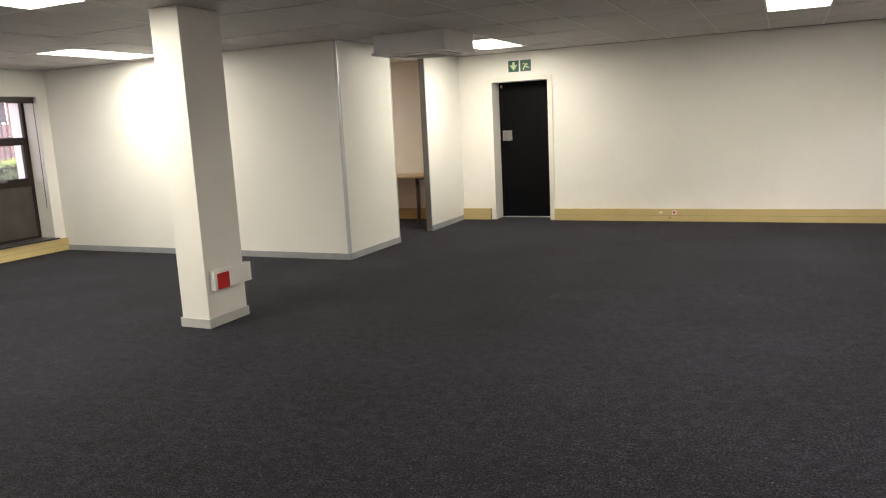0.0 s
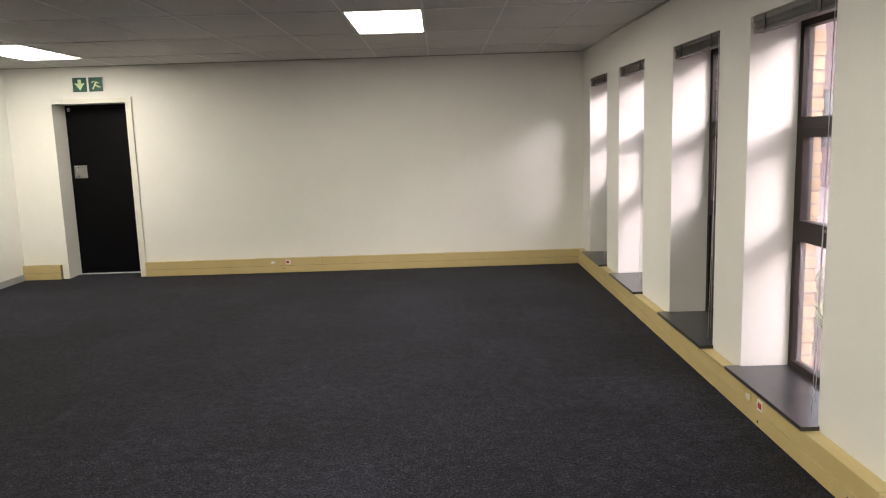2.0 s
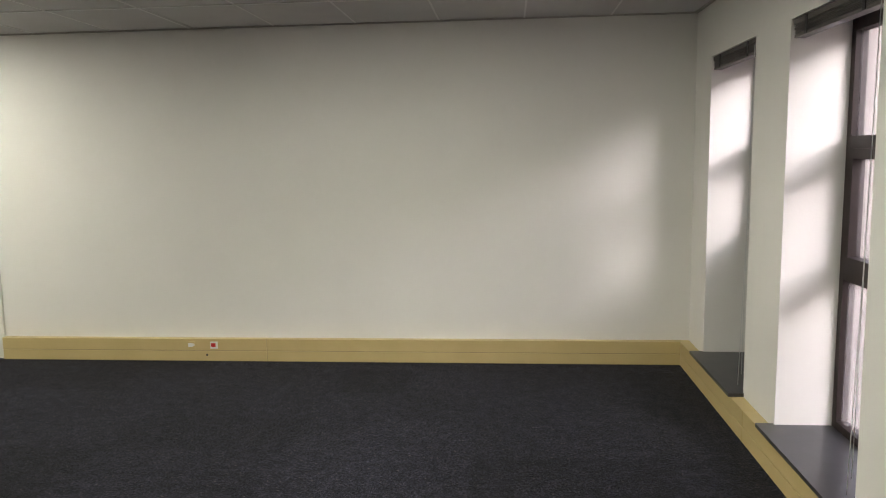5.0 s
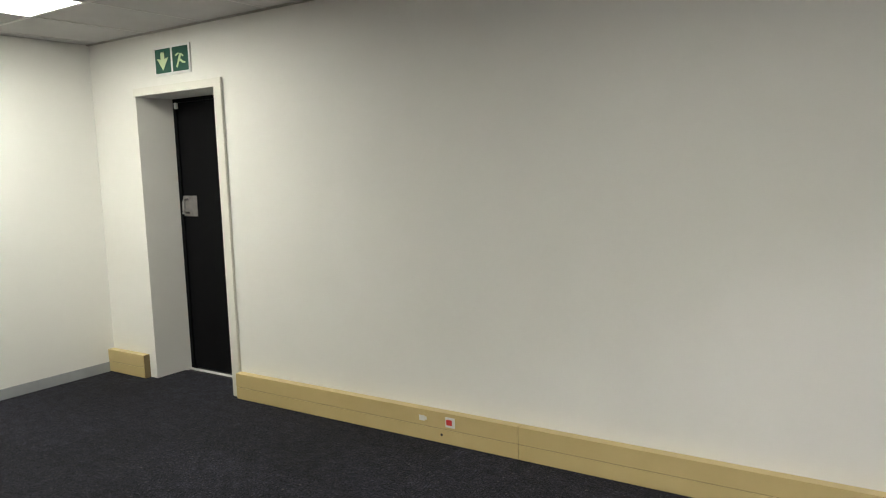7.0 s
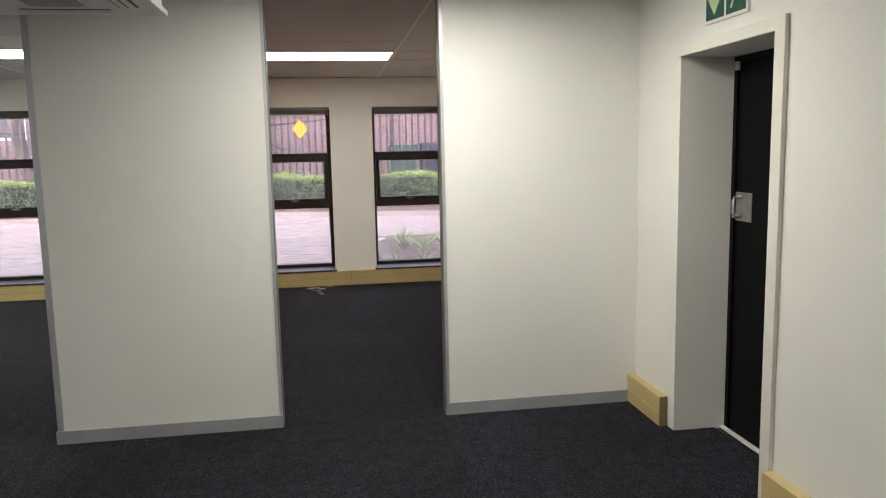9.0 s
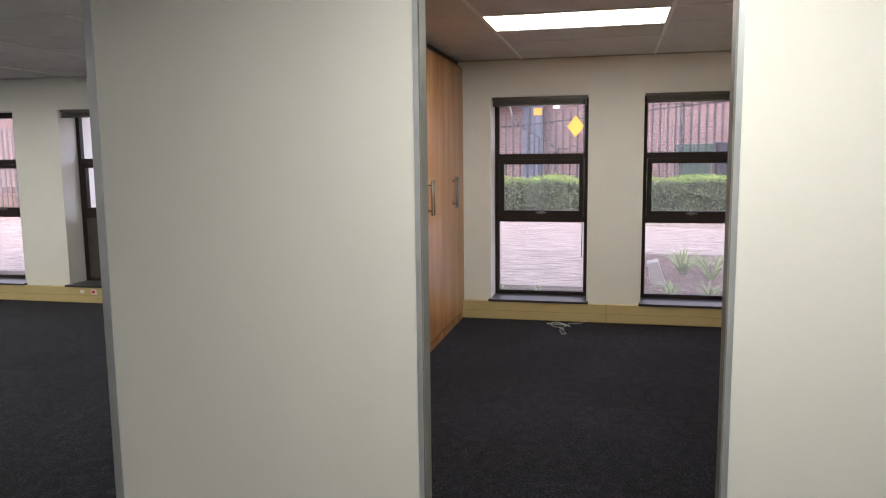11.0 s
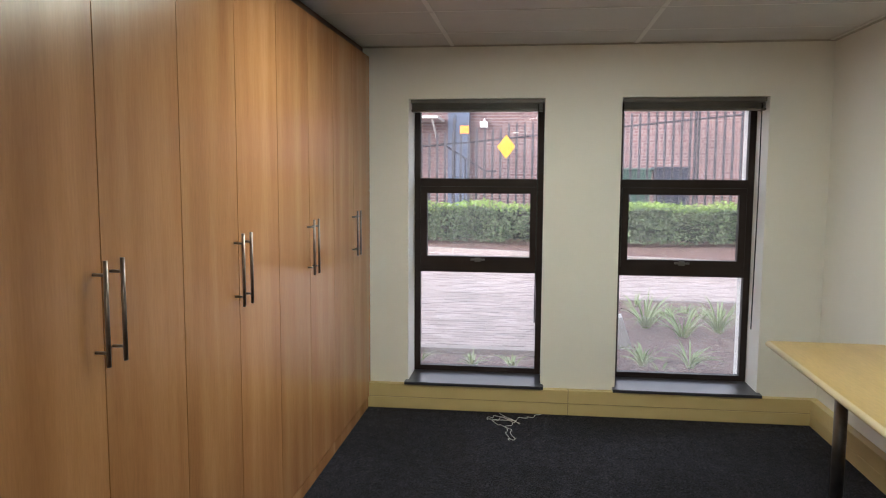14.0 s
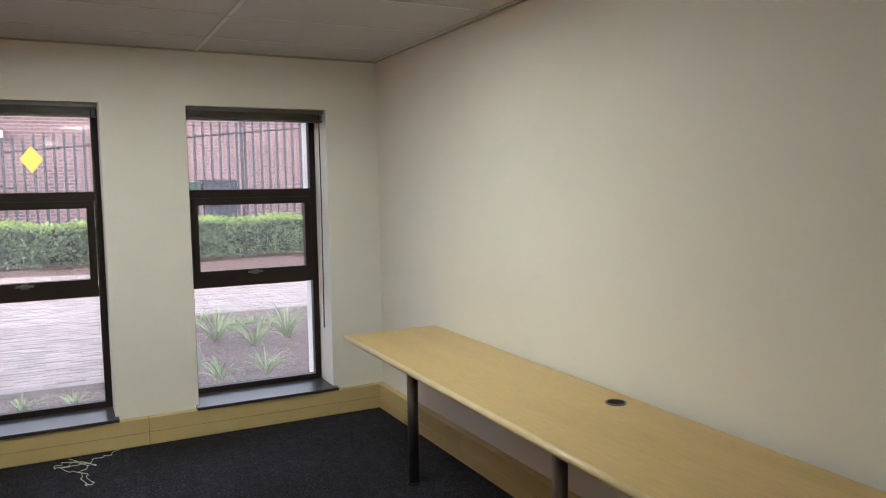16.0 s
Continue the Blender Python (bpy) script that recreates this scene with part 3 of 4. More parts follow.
def blind(xin, sgn, y0, y1, depth, wand):
    """A raised venetian blind: head rail, stack of slats, bottom rail, cords."""
    xb = xin + sgn * depth
    t = thing("raised_blind", "dark brown venetian blind pulled up under the window head", "window blind", "raised blinds in the windows", at=(xb, (y0 + y1) / 2, HEAD))
    a, b = xb - 0.028, xb + 0.028
    g = 0.012
    part("head_rail", boxes((a, b, y0 + g, y1 - g, HEAD - 0.030, HEAD - 0.003), bevel=0.003), M_BLIND, t)
    rnd = random.Random(int(abs(y0) * 100))
    for k in range(7):
        z = HEAD - 0.033 - 0.0055 * k
        o = rnd.uniform(-0.003, 0.003)
        part("slat", boxes((a + 0.002 + o, b - 0.002 + o, y0 + g + 0.006, y1 - g - 0.006, z - 0.0028, z)), M_BLIND, t)
    part("bottom_rail", boxes((a + 0.003, b - 0.003, y0 + g + 0.004, y1 - g - 0.004, HEAD - 0.087, HEAD - 0.072), bevel=0.002), M_BLIND, t)
    for yy in (y0 + 0.16, y1 - 0.16):
        part("clip", boxes((a - 0.004, a, yy - 0.012, yy + 0.012, HEAD - 0.087, HEAD - 0.004)), M_BLACK, t)
    ic = xb - sgn * 0.034
    if wand == 'wand':
        part("wand", tube(bmesh.new(), [(ic, y1 - 0.045, HEAD - 0.04), (ic, y1 - 0.043, 1.5), (ic, y1 - 0.05, 0.62)], 0.004, 8), M_BLACK, t)
    else:
        yy = y0 + 0.02
        for k in (0, 1):
            part("cord", tube(bmesh.new(), [(ic, yy, HEAD - 0.04), (ic - sgn * 0.005, yy + 0.004, 1.2), (ic - sgn * (0.01 + 0.02 * k), yy - 0.004 - 0.01 * k, 0.30 - 0.06 * k)], 0.0016, 6), M_CORD, t, "thin pale pull cord")
    return t


for i, (a, b) in enumerate(RIGHT_WINDOWS):
    window(f"window_{i + 1}", 0.0, 1, a, b, 0.30, "tall narrow dark bronze window in a deep white recess", i in PANELLED_EAST)
    if i < 6:
        blind(0.0, 1, a, b, 0.035, 'cord')
for i, (a, b) in enumerate(LEFT_WINDOWS):
    window(f"window_{i + 10}", XL, -1, a, b, 0.30, "tall dark bronze street window with three lights", i in PANELLED)
    if i < 5:
        blind(XL, -1, a, b, 0.05, 'wand')

# ---- door ----
YD = 0.32
d = thing("door_1", "closed black painted door at the back of a deep white reveal", "door", kind="structure", at=(DOOR_X0, YD, 0))
leaf = part("leaf", boxes((DOOR_X0 + 0.035, DOOR_X1 - 0.035, YD, YD + 0.045, 0.012, DOOR_H - 0.03), bevel=0.002), M_BLACKDOOR, d)
part("door_frame", boxes((DOOR_X0 + 0.001, DOOR_X0 + 0.033, YD - 0.012, YD + 0.08, 0, DOOR_H - 0.001), (DOOR_X1 - 0.033, DOOR_X1 - 0.001, YD - 0.012, YD + 0.08, 0, DOOR_H - 0.001), (DOOR_X0 + 0.033, DOOR_X1 - 0.033, YD - 0.012, YD + 0.08, DOOR_H - 0.028, DOOR_H - 0.001)), M_BLACKDOOR, d, "black rebated frame")
part("casing", boxes((DOOR_X1, DOOR_X1 + 0.072, -0.022, 0.0, 0.0, DOOR_H + 0.056), (DOOR_X0 - 0.012, DOOR_X1, -0.012, 0.0, DOOR_H, DOOR_H + 0.056), bevel=0.004), M_DOORFRAME, d, "cream painted door casing")
part("threshold_strip", boxes((DOOR_X0 + 0.002, DOOR_X1 - 0.002, YD - 0.045, YD - 0.012, 0.0, 0.008), bevel=0.002), M_WHITEPLASTIC, d, "pale metal threshold strip")
px = DOOR_X0 + 0.036
plate = part("push_plate", boxes((px, px + 0.155, YD - 0.004, YD, 1.19, 1.345), bevel=0.001), M_STEEL, leaf, "square stainless plate")
bmh = tube(bmesh.new(), [(px + 0.055, YD - 0.004, 1.215), (px + 0.055, YD - 0.04, 1.217), (px + 0.055, YD - 0.05, 1.235), (px + 0.055, YD - 0.05, 1.30), (px + 0.055, YD - 0.04, 1.318), (px + 0.055, YD - 0.004, 1.32)], 0.009, 10)
part("pull_handle", bmh, M_STEEL, leaf, "stainless D handle")
part("lock_knob", tube(bmesh.new(), [(px + 0.02, YD - 0.004, 1.215), (px + 0.02, YD - 0.03, 1.215)], 0.010, 10), M_STEEL, leaf)
part("closer_bracket", boxes((DOOR_X0 + 0.034, DOOR_X0 + 0.06, YD - 0.03, YD - 0.012, DOOR_H - 0.075, DOOR_H - 0.03), bevel=0.003), M_WHITEPLASTIC, d)

# ---- exit sign ----
sx0, sx1, sz0, sz1, sy = -5.948, -5.568, 2.185, 2.378, -0.012
s = thing("exit_sign", "pale framed green emergency exit sign with two pictograms", "exit sign", at=(sx0, 0, sz0))
part("backing", boxes((sx0, sx1, sy, -0.001, sz0, sz1), bevel=0.002), M_WHITEPLASTIC, s)
half = (sx1 - sx0) / 2
for k in (0, 1):
    a = sx0 + k * half + 0.016 - 0.004 * k
    part("green_panel", boxes((a, a + half - 0.028, sy - 0.003, sy, sz0 + 0.016, sz1 - 0.016)), M_GREEN, s)


def flat_poly(pts, y0, y1):
    bm = bmesh.new()
    f = bm.faces.new([bm.verts.new((x, y0, z)) for x, z in pts])
    r = bmesh.ops.extrude_face_region(bm, geom=[f])
    bmesh.ops.translate(bm, verts=[v for v in r["geom"] if isinstance(v, bmesh.types.BMVert)], vec=(0, y1 - y0, 0))
    return bm


ax, az = sx0 + half / 2 + 0.002, (sz0 + sz1) / 2
part("arrow", flat_poly([(ax - 0.02, az + 0.06), (ax + 0.02, az + 0.06), (ax + 0.02, az + 0.012), (ax + 0.062, az + 0.02), (ax, az - 0.062), (ax - 0.062, az + 0.02), (ax - 0.02, az + 0.012)], sy - 0.005, sy - 0.003), M_SIGNGLOW, s, "pale green arrow pointing down")
bx = ax + half - 0.008
bmz = bmesh.new()
for x0, z0, x1, z1, w in ((-0.035, -0.055, -0.012, -0.015, 0.016), (-0.012, -0.015, 0.012, 0.03, 0.022), (0.0, -0.005, 0.035, -0.028, 0.016), (0.035, -0.028, 0.058, -0.03, 0.012), (-0.045, 0.022, -0.008, 0.036, 0.012), (0.012, 0.03, 0.040, 0.012, 0.012)):
    dv = Vector((x1 - x0, 0, z1 - z0)).normalized()
    nv = Vector((-dv.z, 0, dv.x)) * w / 2
    q = [Vector((bx + x0, sy - 0.004, az + z0)) + nv, Vector((bx + x1, sy - 0.004, az + z1)) + nv, Vector((bx + x1, sy - 0.004, az + z1)) - nv, Vector((bx + x0, sy - 0.004, az + z0)) - nv]
    bmz.faces.new([bmz.verts.new(p) for p in q])
part("symbol", bmz, M_SIGNGLOW, s, "pale green slanted bars")

# ---- column ----
CX0, CX1, CY0, CY1 = -6.59, -6.31, -6.275, -5.82
solid("column", boxes((CX0, CX1, CY0, CY1, 0, ZC), bevel=0.006), M_WALL, "white painted square concrete column", "column", "structure")
solid("baseboard_column", boxes((CX0 - 0.012, CX1 + 0.012, CY0 - 0.012, CY0, 0, SK), (CX0 - 0.012, CX1 + 0.012, CY1, CY1 + 0.012, 0, SK), (CX0 - 0.012, CX0, CY0, CY1, 0, SK), (CX1, CX1 + 0.012, CY0, CY1, 0, SK)), M_PALESKIRT, "pale grey skirting round the column foot", "baseboard", "structure")
so = thing("socket_trunk", "white socket box with a red power outlet on the column", "socket box", at=(CX1, CY0, 0.28))
part("body", boxes((CX1 + 0.001, CX1 + 0.05, CY0 + 0.045, CY1 + 0.035, 0.298, 0.455), bevel=0.004), M_WHITEPLASTIC, so)
rs = part("red_outlet", boxes((CX1 + 0.051, CX1 + 0.06, CY0 + 0.078, CY0 + 0.21, 0.303, 0.43), bevel=0.003), M_RED, so, "red dedicated power outlet")
part("switch", boxes((CX1 + 0.061, CX1 + 0.066, CY0 + 0.09, CY0 + 0.115, 0.385, 0.415), bevel=0.001), M_RED, rs)


def outlet(axis, fixed, sgn, u, z, col, label):
    """A small outlet plate clipped in the trunking."""
    t = thing("power_outlet", label, "power outlet", "outlets in the trunking", at=(fixed, u, z) if axis == 'x' else (u, fixed, z))

    def sp(d0, d1, a, b, z0, z1):
        lo, hi = fixed + sgn * d0, fixed + sgn * d1
        return (lo, hi, a, b, z0, z1) if axis == 'x' else (a, b, lo, hi, z0, z1)
    part("plate", boxes(sp(0.0005, 0.005, u - 0.03, u + 0.03, z - 0.028, z + 0.028), bevel=0.0015), M_TRUNK if col is None else M_WHITEPLASTIC, t)
    part("insert", boxes(sp(0.0055, 0.009, u - 0.022, u + 0.014, z - 0.014, z + 0.016), bevel=0.001), col or M_WHITEPLASTIC, t)
    part("switch", boxes(sp(0.0055, 0.010, u + 0.017, u + 0.027, z - 0.006, z + 0.012), bevel=0.001), M_WHITEPLASTIC, t)
    return t


outlet('y', -TR_D, -1, -3.735, 0.128, None, "white power outlet in the beige trunking")
outlet('y', -TR_D, -1, -3.555, 0.128, M_RED, "red power outlet in the beige trunking")
outlet('x', -0.075, -1, -5.02, 0.128, None, "white power outlet in the beige trunking")
outlet('x', -0.075, -1, -5.16, 0.128, M_RED, "red power outlet in the beige trunking")
outlet('x', XL + LT, 1, -7.35, 0.128, None, "white power outlet in the beige trunking")
outlet('x', XL + LT, 1, -7.2, 0.128, M_RED, "red power outlet in the beige trunking")

# ---- ceiling air conditioner ----
AX0, AX1, AY0, AY1, AZ = -6.27, -5.42, -3.42, -2.63, 2.28
ac = thing("air_conditioner", "white boxy ceiling cassette air conditioner with louvres underneath", "air conditioner", at=((AX0 + AX1) / 2, (AY0 + AY1) / 2, AZ))
part("casing", boxes((AX0, AX1, AY0, AY1, AZ + 0.02, ZC), bevel=0.006), M_ACBODY, ac)
part("fascia", boxes((AX0 - 0.02, AX1 + 0.02, AY0 - 0.02, AY1 + 0.02, AZ - 0.008, AZ + 0.019), bevel=0.006), M_ACBODY, ac)
gr = part("intake_grille", boxes((AX0 + 0.24, AX1 - 0.24, AY0 + 0.28, AY1 - 0.28, AZ - 0.014, AZ - 0.009)), M_ACGRILLE, ac, "beige perforated intake grille")
for k in range(12):
    yy = AY0 + 0.30 + k * (AY1 - AY0 - 0.60) / 11
    part("grille_bar", boxes((AX0 + 0.25, AX1 - 0.25, yy - 0.004, yy + 0.004, AZ - 0.019, AZ - 0.0145)), M_ACGRILLE, gr)
for x0, x1, y0, y1 in ((AX0 + 0.06, AX0 + 0.15, AY0 + 0.2, AY1 - 0.2), (AX1 - 0.15, AX1 - 0.06, AY0 + 0.2, AY1 - 0.2), (AX0 + 0.2, AX1 - 0.2, AY0 + 0.06, AY0 + 0.15), (AX0 + 0.2, AX1 - 0.2, AY1 - 0.15, AY1 - 0.06)):
    slot = part("air_slot", boxes((x0, x1, y0, y1, AZ - 0.0095, AZ - 0.0085)), M_ACDARK, ac, "dark air outlet slot")
    if x1 - x0 < y1 - y0:
        lv = [(x0 + 0.012, x0 + 0.036, y0, y1), (x0 + 0.05, x0 + 0.074, y0, y1)]
    else:
        lv = [(x0, x1, y0 + 0.012, y0 + 0.036), (x0, x1, y0 + 0.05, y0 + 0.074)]
    for q in lv:
        part("louvre", boxes((*q, AZ - 0.014, AZ - 0.0100)), M_ACBODY, slot)

# ---- cupboards ----
CF = -3.0
EDGES = [XP - PT - 0.006, -6.872, -7.785, -8.70, -9.615, -10.535, XL + 0.004]


def cupboard(x1, x0):
    """Full-height unit: carcass, plinth, one or two doors with long bar handles."""
    w = x1 - x0
    t = thing("cupboard", "full-height beech veneer cupboard with long bar handles", "cupboard", "row of built-in cupboards", at=((x0 + x1) / 2, CF, 0))
    part("carcass", boxes((x0 + 0.001, x1 - 0.001, YP + PT + 0.002, CF - 0.021, 0.07, ZC - 0.055)), M_BEECHSHADE, t)
    part("plinth", boxes((x0 + 0.0005, x1 - 0.0005, YP + PT + 0.002, CF - 0.006, 0.0, 0.066)), M_BEECH, t, "beech plinth board")
    # filler coloured dark for the shaded gap under the ceiling
    part("top_filler", boxes((x0 + 0.0005, x1 - 0.0005, CF - 0.06, CF - 0.045, ZC - 0.052, ZC - 0.001)), M_BEECHSHADE, t)
    n = 2 if w > 0.5 else 1
    if w < 0.2:
        part("filler", boxes((x0 + 0.001, x1 - 0.001, CF - 0.02, CF - 0.004, 0.07, ZC - 0.056)), M_BEECH, t)
        return t
    dw = w / n
    for k in range(n):
        a = x0 + k * dw + 0.0022
        b = x0 + (k + 1) * dw - 0.0022
        dr = part("door", boxes((a, b, CF - 0.019, CF, 0.080, ZC - 0.062), bevel=0.0015), M_BEECH, t)
        hx = (b - 0.038) if (k == 0 and n == 2) else (a + 0.038)
        for zz in (1.16, 1.365):
            tube_bm = tube(bmesh.new(), [(hx, CF, zz), (hx, CF + 0.034, zz)], 0.0045, 8)
            part("handle_post", tube_bm, M_HANDLE, dr)
        part("handle", tube(bmesh.new(), [(hx, CF + 0.036, 1.122), (hx, CF + 0.036, 1.402)], 0.0062, 12), M_HANDLE, dr, "satin metal bar handle")
    return t


for a, b in zip(EDGES, EDGES[1:]):
    cupboard(a, b)

# ---- desk ----
DX0, DX1, DY0, DZ = -10.582, -6.95, -0.607, 0.738
dk = thing("desk", "long light maple desk top on round metal legs", "desk", at=(DX0, 0, 0))
dk.rotation_euler.z = radians(-1.15)
bm = bmesh.new()
GX, GY, GR = -8.715, -0.105, 0.036
prof = [(DY0 + 0.02, DZ), (DY0 + 0.008, DZ - 0.004), (DY0 + 0.001, DZ - 0.014), (DY0 + 0.004, DZ - 0.026), (DY0 + 0.018, DZ - 0.032)]
box(bm, DX0 + 0.004, DX1, DY0 + 0.02, -0.004, DZ - 0.032, DZ)
top = part("desktop", bm, M_MAPLE, dk)
bm = bmesh.new()
ra = [bm.verts.new((DX0 + 0.002, y, z)) for y, z in prof]
rb = [bm.verts.new((DX1, y, z)) for y, z in prof]
for k in range(4):
    bm.faces.new((ra[k], rb[k], rb[k + 1], ra[k + 1])).smooth = True
bm.faces.new(ra)
bm.faces.new(rb[::-1])
part("front_edge", bm, M_MAPLEEDGE, dk, "rounded pale front edge")
part("end_edge", boxes((DX0, DX0 + 0.0035, DY0 + 0.018, -0.004, DZ - 0.031, DZ - 0.001)), M_MAPLEEDGE, dk)
bm = tube(bmesh.new(), [(GX, GY, DZ + 0.0005), (GX, GY, DZ + 0.004)], GR, 24)
gm = part("grommet", bm, M_HOLE, dk, "round black cable grommet")
part("grommet_rim", tube(bmesh.new(), [(GX + 0.038 * math.cos(a), GY + 0.038 * math.sin(a), DZ + 0.003) for a in [2 * math.pi * k / 24 for k in range(25)]], 0.004, 6), M_DARKSTEEL, gm)
for lx in (-10.02, -8.66, -7.3):
    lg = part("leg", tube(bmesh.new(), [(lx, -0.41, 0.012), (lx, -0.41, DZ - 0.034)], 0.03, 20), M_DARKSTEEL, dk)
    part("foot", tube(bmesh.new(), [(lx, -0.41, 0.0), (lx, -0.41, 0.011)], 0.037, 20), M_BLACK, lg)
    part("mount_plate", boxes((lx - 0.06, lx + 0.06, -0.47, -0.35, DZ - 0.0385, DZ - 0.0335)), M_DARKSTEEL, lg)
    part("wall_bracket", boxes((lx - 0.015, lx + 0.015, -0.3, -0.004, DZ - 0.075, DZ - 0.033)), M_DARKSTEEL, dk)

# ---- loose cable on the carpet ----
def coil(points, n, wob, seed):
    """A thin cable that wanders smoothly along a chain of places on the carpet."""
    rg = random.Random(seed)
    out = []
    for (xa, ya), (xb, yb) in zip(points, points[1:]):
        ph = rg.uniform(0, 6.28)
        for k in range(n):
            u = k / n
            out.append((xa + (xb - xa) * u + wob * math.sin(9 * u + ph), ya + (yb - ya) * u + wob * math.cos(7 * u + ph), 0.004 + 0.012 * abs(math.sin(3.1 * u + ph))))
    return out


cb = bmesh.new()
tube(cb, coil([(-11.38, -1.80), (-11.30, -1.90), (-11.24, -2.0), (-11.22, -2.16), (-11.33, -2.12), (-11.2, -1.97), (-11.08, -2.03), (-10.86, -2.0)], 14, 0.010, 4), 0.0019, 6)
tube(cb, coil([(-10.86, -2.0), (-10.90, -1.97), (-11.06, -2.0), (-11.19, -2.12), (-11.30, -2.04), (-11.18, -1.94), (-11.36, -2.09)], 14, 0.012, 8), 0.0018, 6)
solid("loose_cable", cb, M_CORD, "tangled thin white cable lying on the carpet", "cable")

# ---- outside: ground, street side ----
GZ = -0.02
solid("ground", boxes((-400, 400, -400, 400, GZ - 0.4, GZ - 0.06)), M_GROUND, "bare brown earth reaching to the horizon", "ground", "structure")


def heap(bm, x0, x1, y0, y1, z, amp, step):
    """A gently lumpy soil sheet."""
    nx, ny = max(2, int((x1 - x0) / step)), max(2, int((y1 - y0) / step))
    g = [[bm.verts.new((x0 + (x1 - x0) * i / nx, y0 + (y1 - y0) * j / ny, z + amp * noise.noise((i * 0.35, j * 0.35, 3.1)))) for j in range(ny + 1)] for i in range(nx + 1)]
    for i in range(nx):
        for j in range(ny):
            bm.faces.new((g[i][j], g[i + 1][j], g[i + 1][j + 1], g[i][j + 1]))
    return bm


XB, XK, XH = XL - 0.58, -13.08, -21.0
RISE = 0.021
SPLAY = 0.3       # the kerb swings away from the hedge past y = -4.2
HZ = GZ + RISE * (XK - XH)     # the court climbs gently to the hedge
solid("flower_bed_soil", heap(bmesh.new(), XK, XB + 0.02, -16, 8, GZ + 0.02, 0.035, 0.12), M_MULCH, "red-brown mulched soil of a flower bed under the windows", "flower bed", "structure")
bm = heap(bmesh.new(), XK - 2.75, XK + 0.08, -1.42, 8, GZ + 0.035, 0.04, 0.12)
for v in bm.verts:
    v.co.z += RISE * (XK - v.co.x)
solid("wide_bed_soil", bm, M_MULCH, "dark brown mulched planting bed with leaf litter", "flower bed", "structure")
bm = heap(bmesh.new(), -23.2, XH, -30, 16, HZ + 0.05, 0.05, 0.4)
for v in bm.verts:
    v.co.x += (v.co.x + 23.2) / (XH + 23.2) * SPLAY * max(0.0, v.co.y + 4.2)
solid("hedge_soil", bm, M_SOIL, "red soil strip under the hedge", "soil", "structure")
solid("kerb_bed", boxes((XK - 0.1, XK, -16, -1.52, GZ - 0.1, GZ + 0.07), (XK - 2.85, XK, -1.52, -1.42, GZ - 0.1, GZ + 0.10), (XK - 2.85, XK - 2.75, -1.42, 8, GZ - 0.1, GZ + 0.11), bevel=0.01), M_KERB, "low concrete kerb edging the flower bed", "kerb", "structure")
bm = boxes((XH - 0.02, XH + 0.12, -30, -4.2, GZ - 0.1, HZ + 0.08), (XH - 0.02, XH + 0.12, -4.2, 16, GZ - 0.1, HZ + 0.08))
for v in bm.verts:
    v.co.x += SPLAY * max(0.0, v.co.y + 4.2)
solid("kerb_hedge", bm, M_KERB, "pale concrete kerb along the hedge", "kerb", "structure")

# palisade fence
FX = -22.9
solid("raised_bank", boxes((-29.0, -23.2, -30, 16, -0.3, 0.62)), M_SOIL, "raised red soil bank behind the hedge", "soil", "structure")
fence = thing("palisade_fence", "dark steel palisade fence with pointed pales", "fence", at=(FX, -3, 0))
PITCH = 0.175


def ftop(y):
    return 2.58 + 0.1 * (y + 4.3) if y > -4.3 else 2.58


def pale_mesh(h):
    bm = bmesh.new()
    box(bm, -0.008, 0.008, -0.026, 0.026, 0.05, h - 0.09)
    tip = [bm.verts.new(p) for p in ((-0.008, -0.024, h - 0.09), (0.008, -0.024, h - 0.09), (0.008, 0.024, h - 0.09), (-0.008, 0.024, h - 0.09))]
    ap = [bm.verts.new((0.0, s * 0.016, h)) for s in (-1, 1)]
    mid = bm.verts.new((0.0, 0.0, h - 0.05))
    bm.faces.new((tip[0], tip[1], ap[0]))
    bm.faces.new((tip[2], tip[3], ap[1]))
    bm.faces.new((tip[1], tip[2], ap[1], mid, ap[0]))
    bm.faces.new((tip[3], tip[0], ap[0], mid, ap[1]))
    return mesh_of("pale", bm, M_FENCE)


PALES = {}
for k in range(-110, 60):
    y = k * PITCH
    key = round(ftop(y), 1)
    if key not in PALES:
        PALES[key] = pale_mesh(key)
    ob = new("pale", PALES[key])
    ob.parent = fence
    ob.location = (0.03, y + 3, 0)
for zf in (0.55, -0.32):
    bm = bmesh.new()
    for y in range(-19, 10):
        z0, z1 = (zf, zf) if zf > 0 else (ftop(y) + zf, ftop(y + 1) + zf)
        tube(bm, [(FX, y, z0), (FX, y + 1, z1)], 0.022, 6)
    part("rail", bm, M_FENCE, fence)
for y in (-16.2, -13.2, -10.2, -7.0, -3.66, -0.05, 1.52, 4.4, 7.4):
    part("post", boxes((FX - 0.07, FX - 0.01, y - 0.025, y + 0.025, GZ, ftop(y) + 0.25)), M_FENCE, fence)
    if -5 < y < 3:
        bmi = bmesh.new()
        for k in range(16):
            box(bmi, FX + 0.03, FX + 0.07, y + 0.03, y + 0.06, 1.35 + 0.12 * k, 1.40 + 0.12 * k)
        part("insulators", bmi, M_BLACK, fence, "row of black electric fence insulators", kind="stuff")

ds = thing("diamond_sign", "yellow diamond warning sign wired to the palisade fence", "sign", at=(FX + 0.06, -2.50, 2.01))
part("plate", flat_poly([(-0.2, 0.0), (0.0, -0.26), (0.2, 0.0), (0.0, 0.26)], 0, 0.004), M_DIAMOND, ds)
pl = ds.children[0]
pl.matrix_parent_inverse = Matrix.Identity(4)
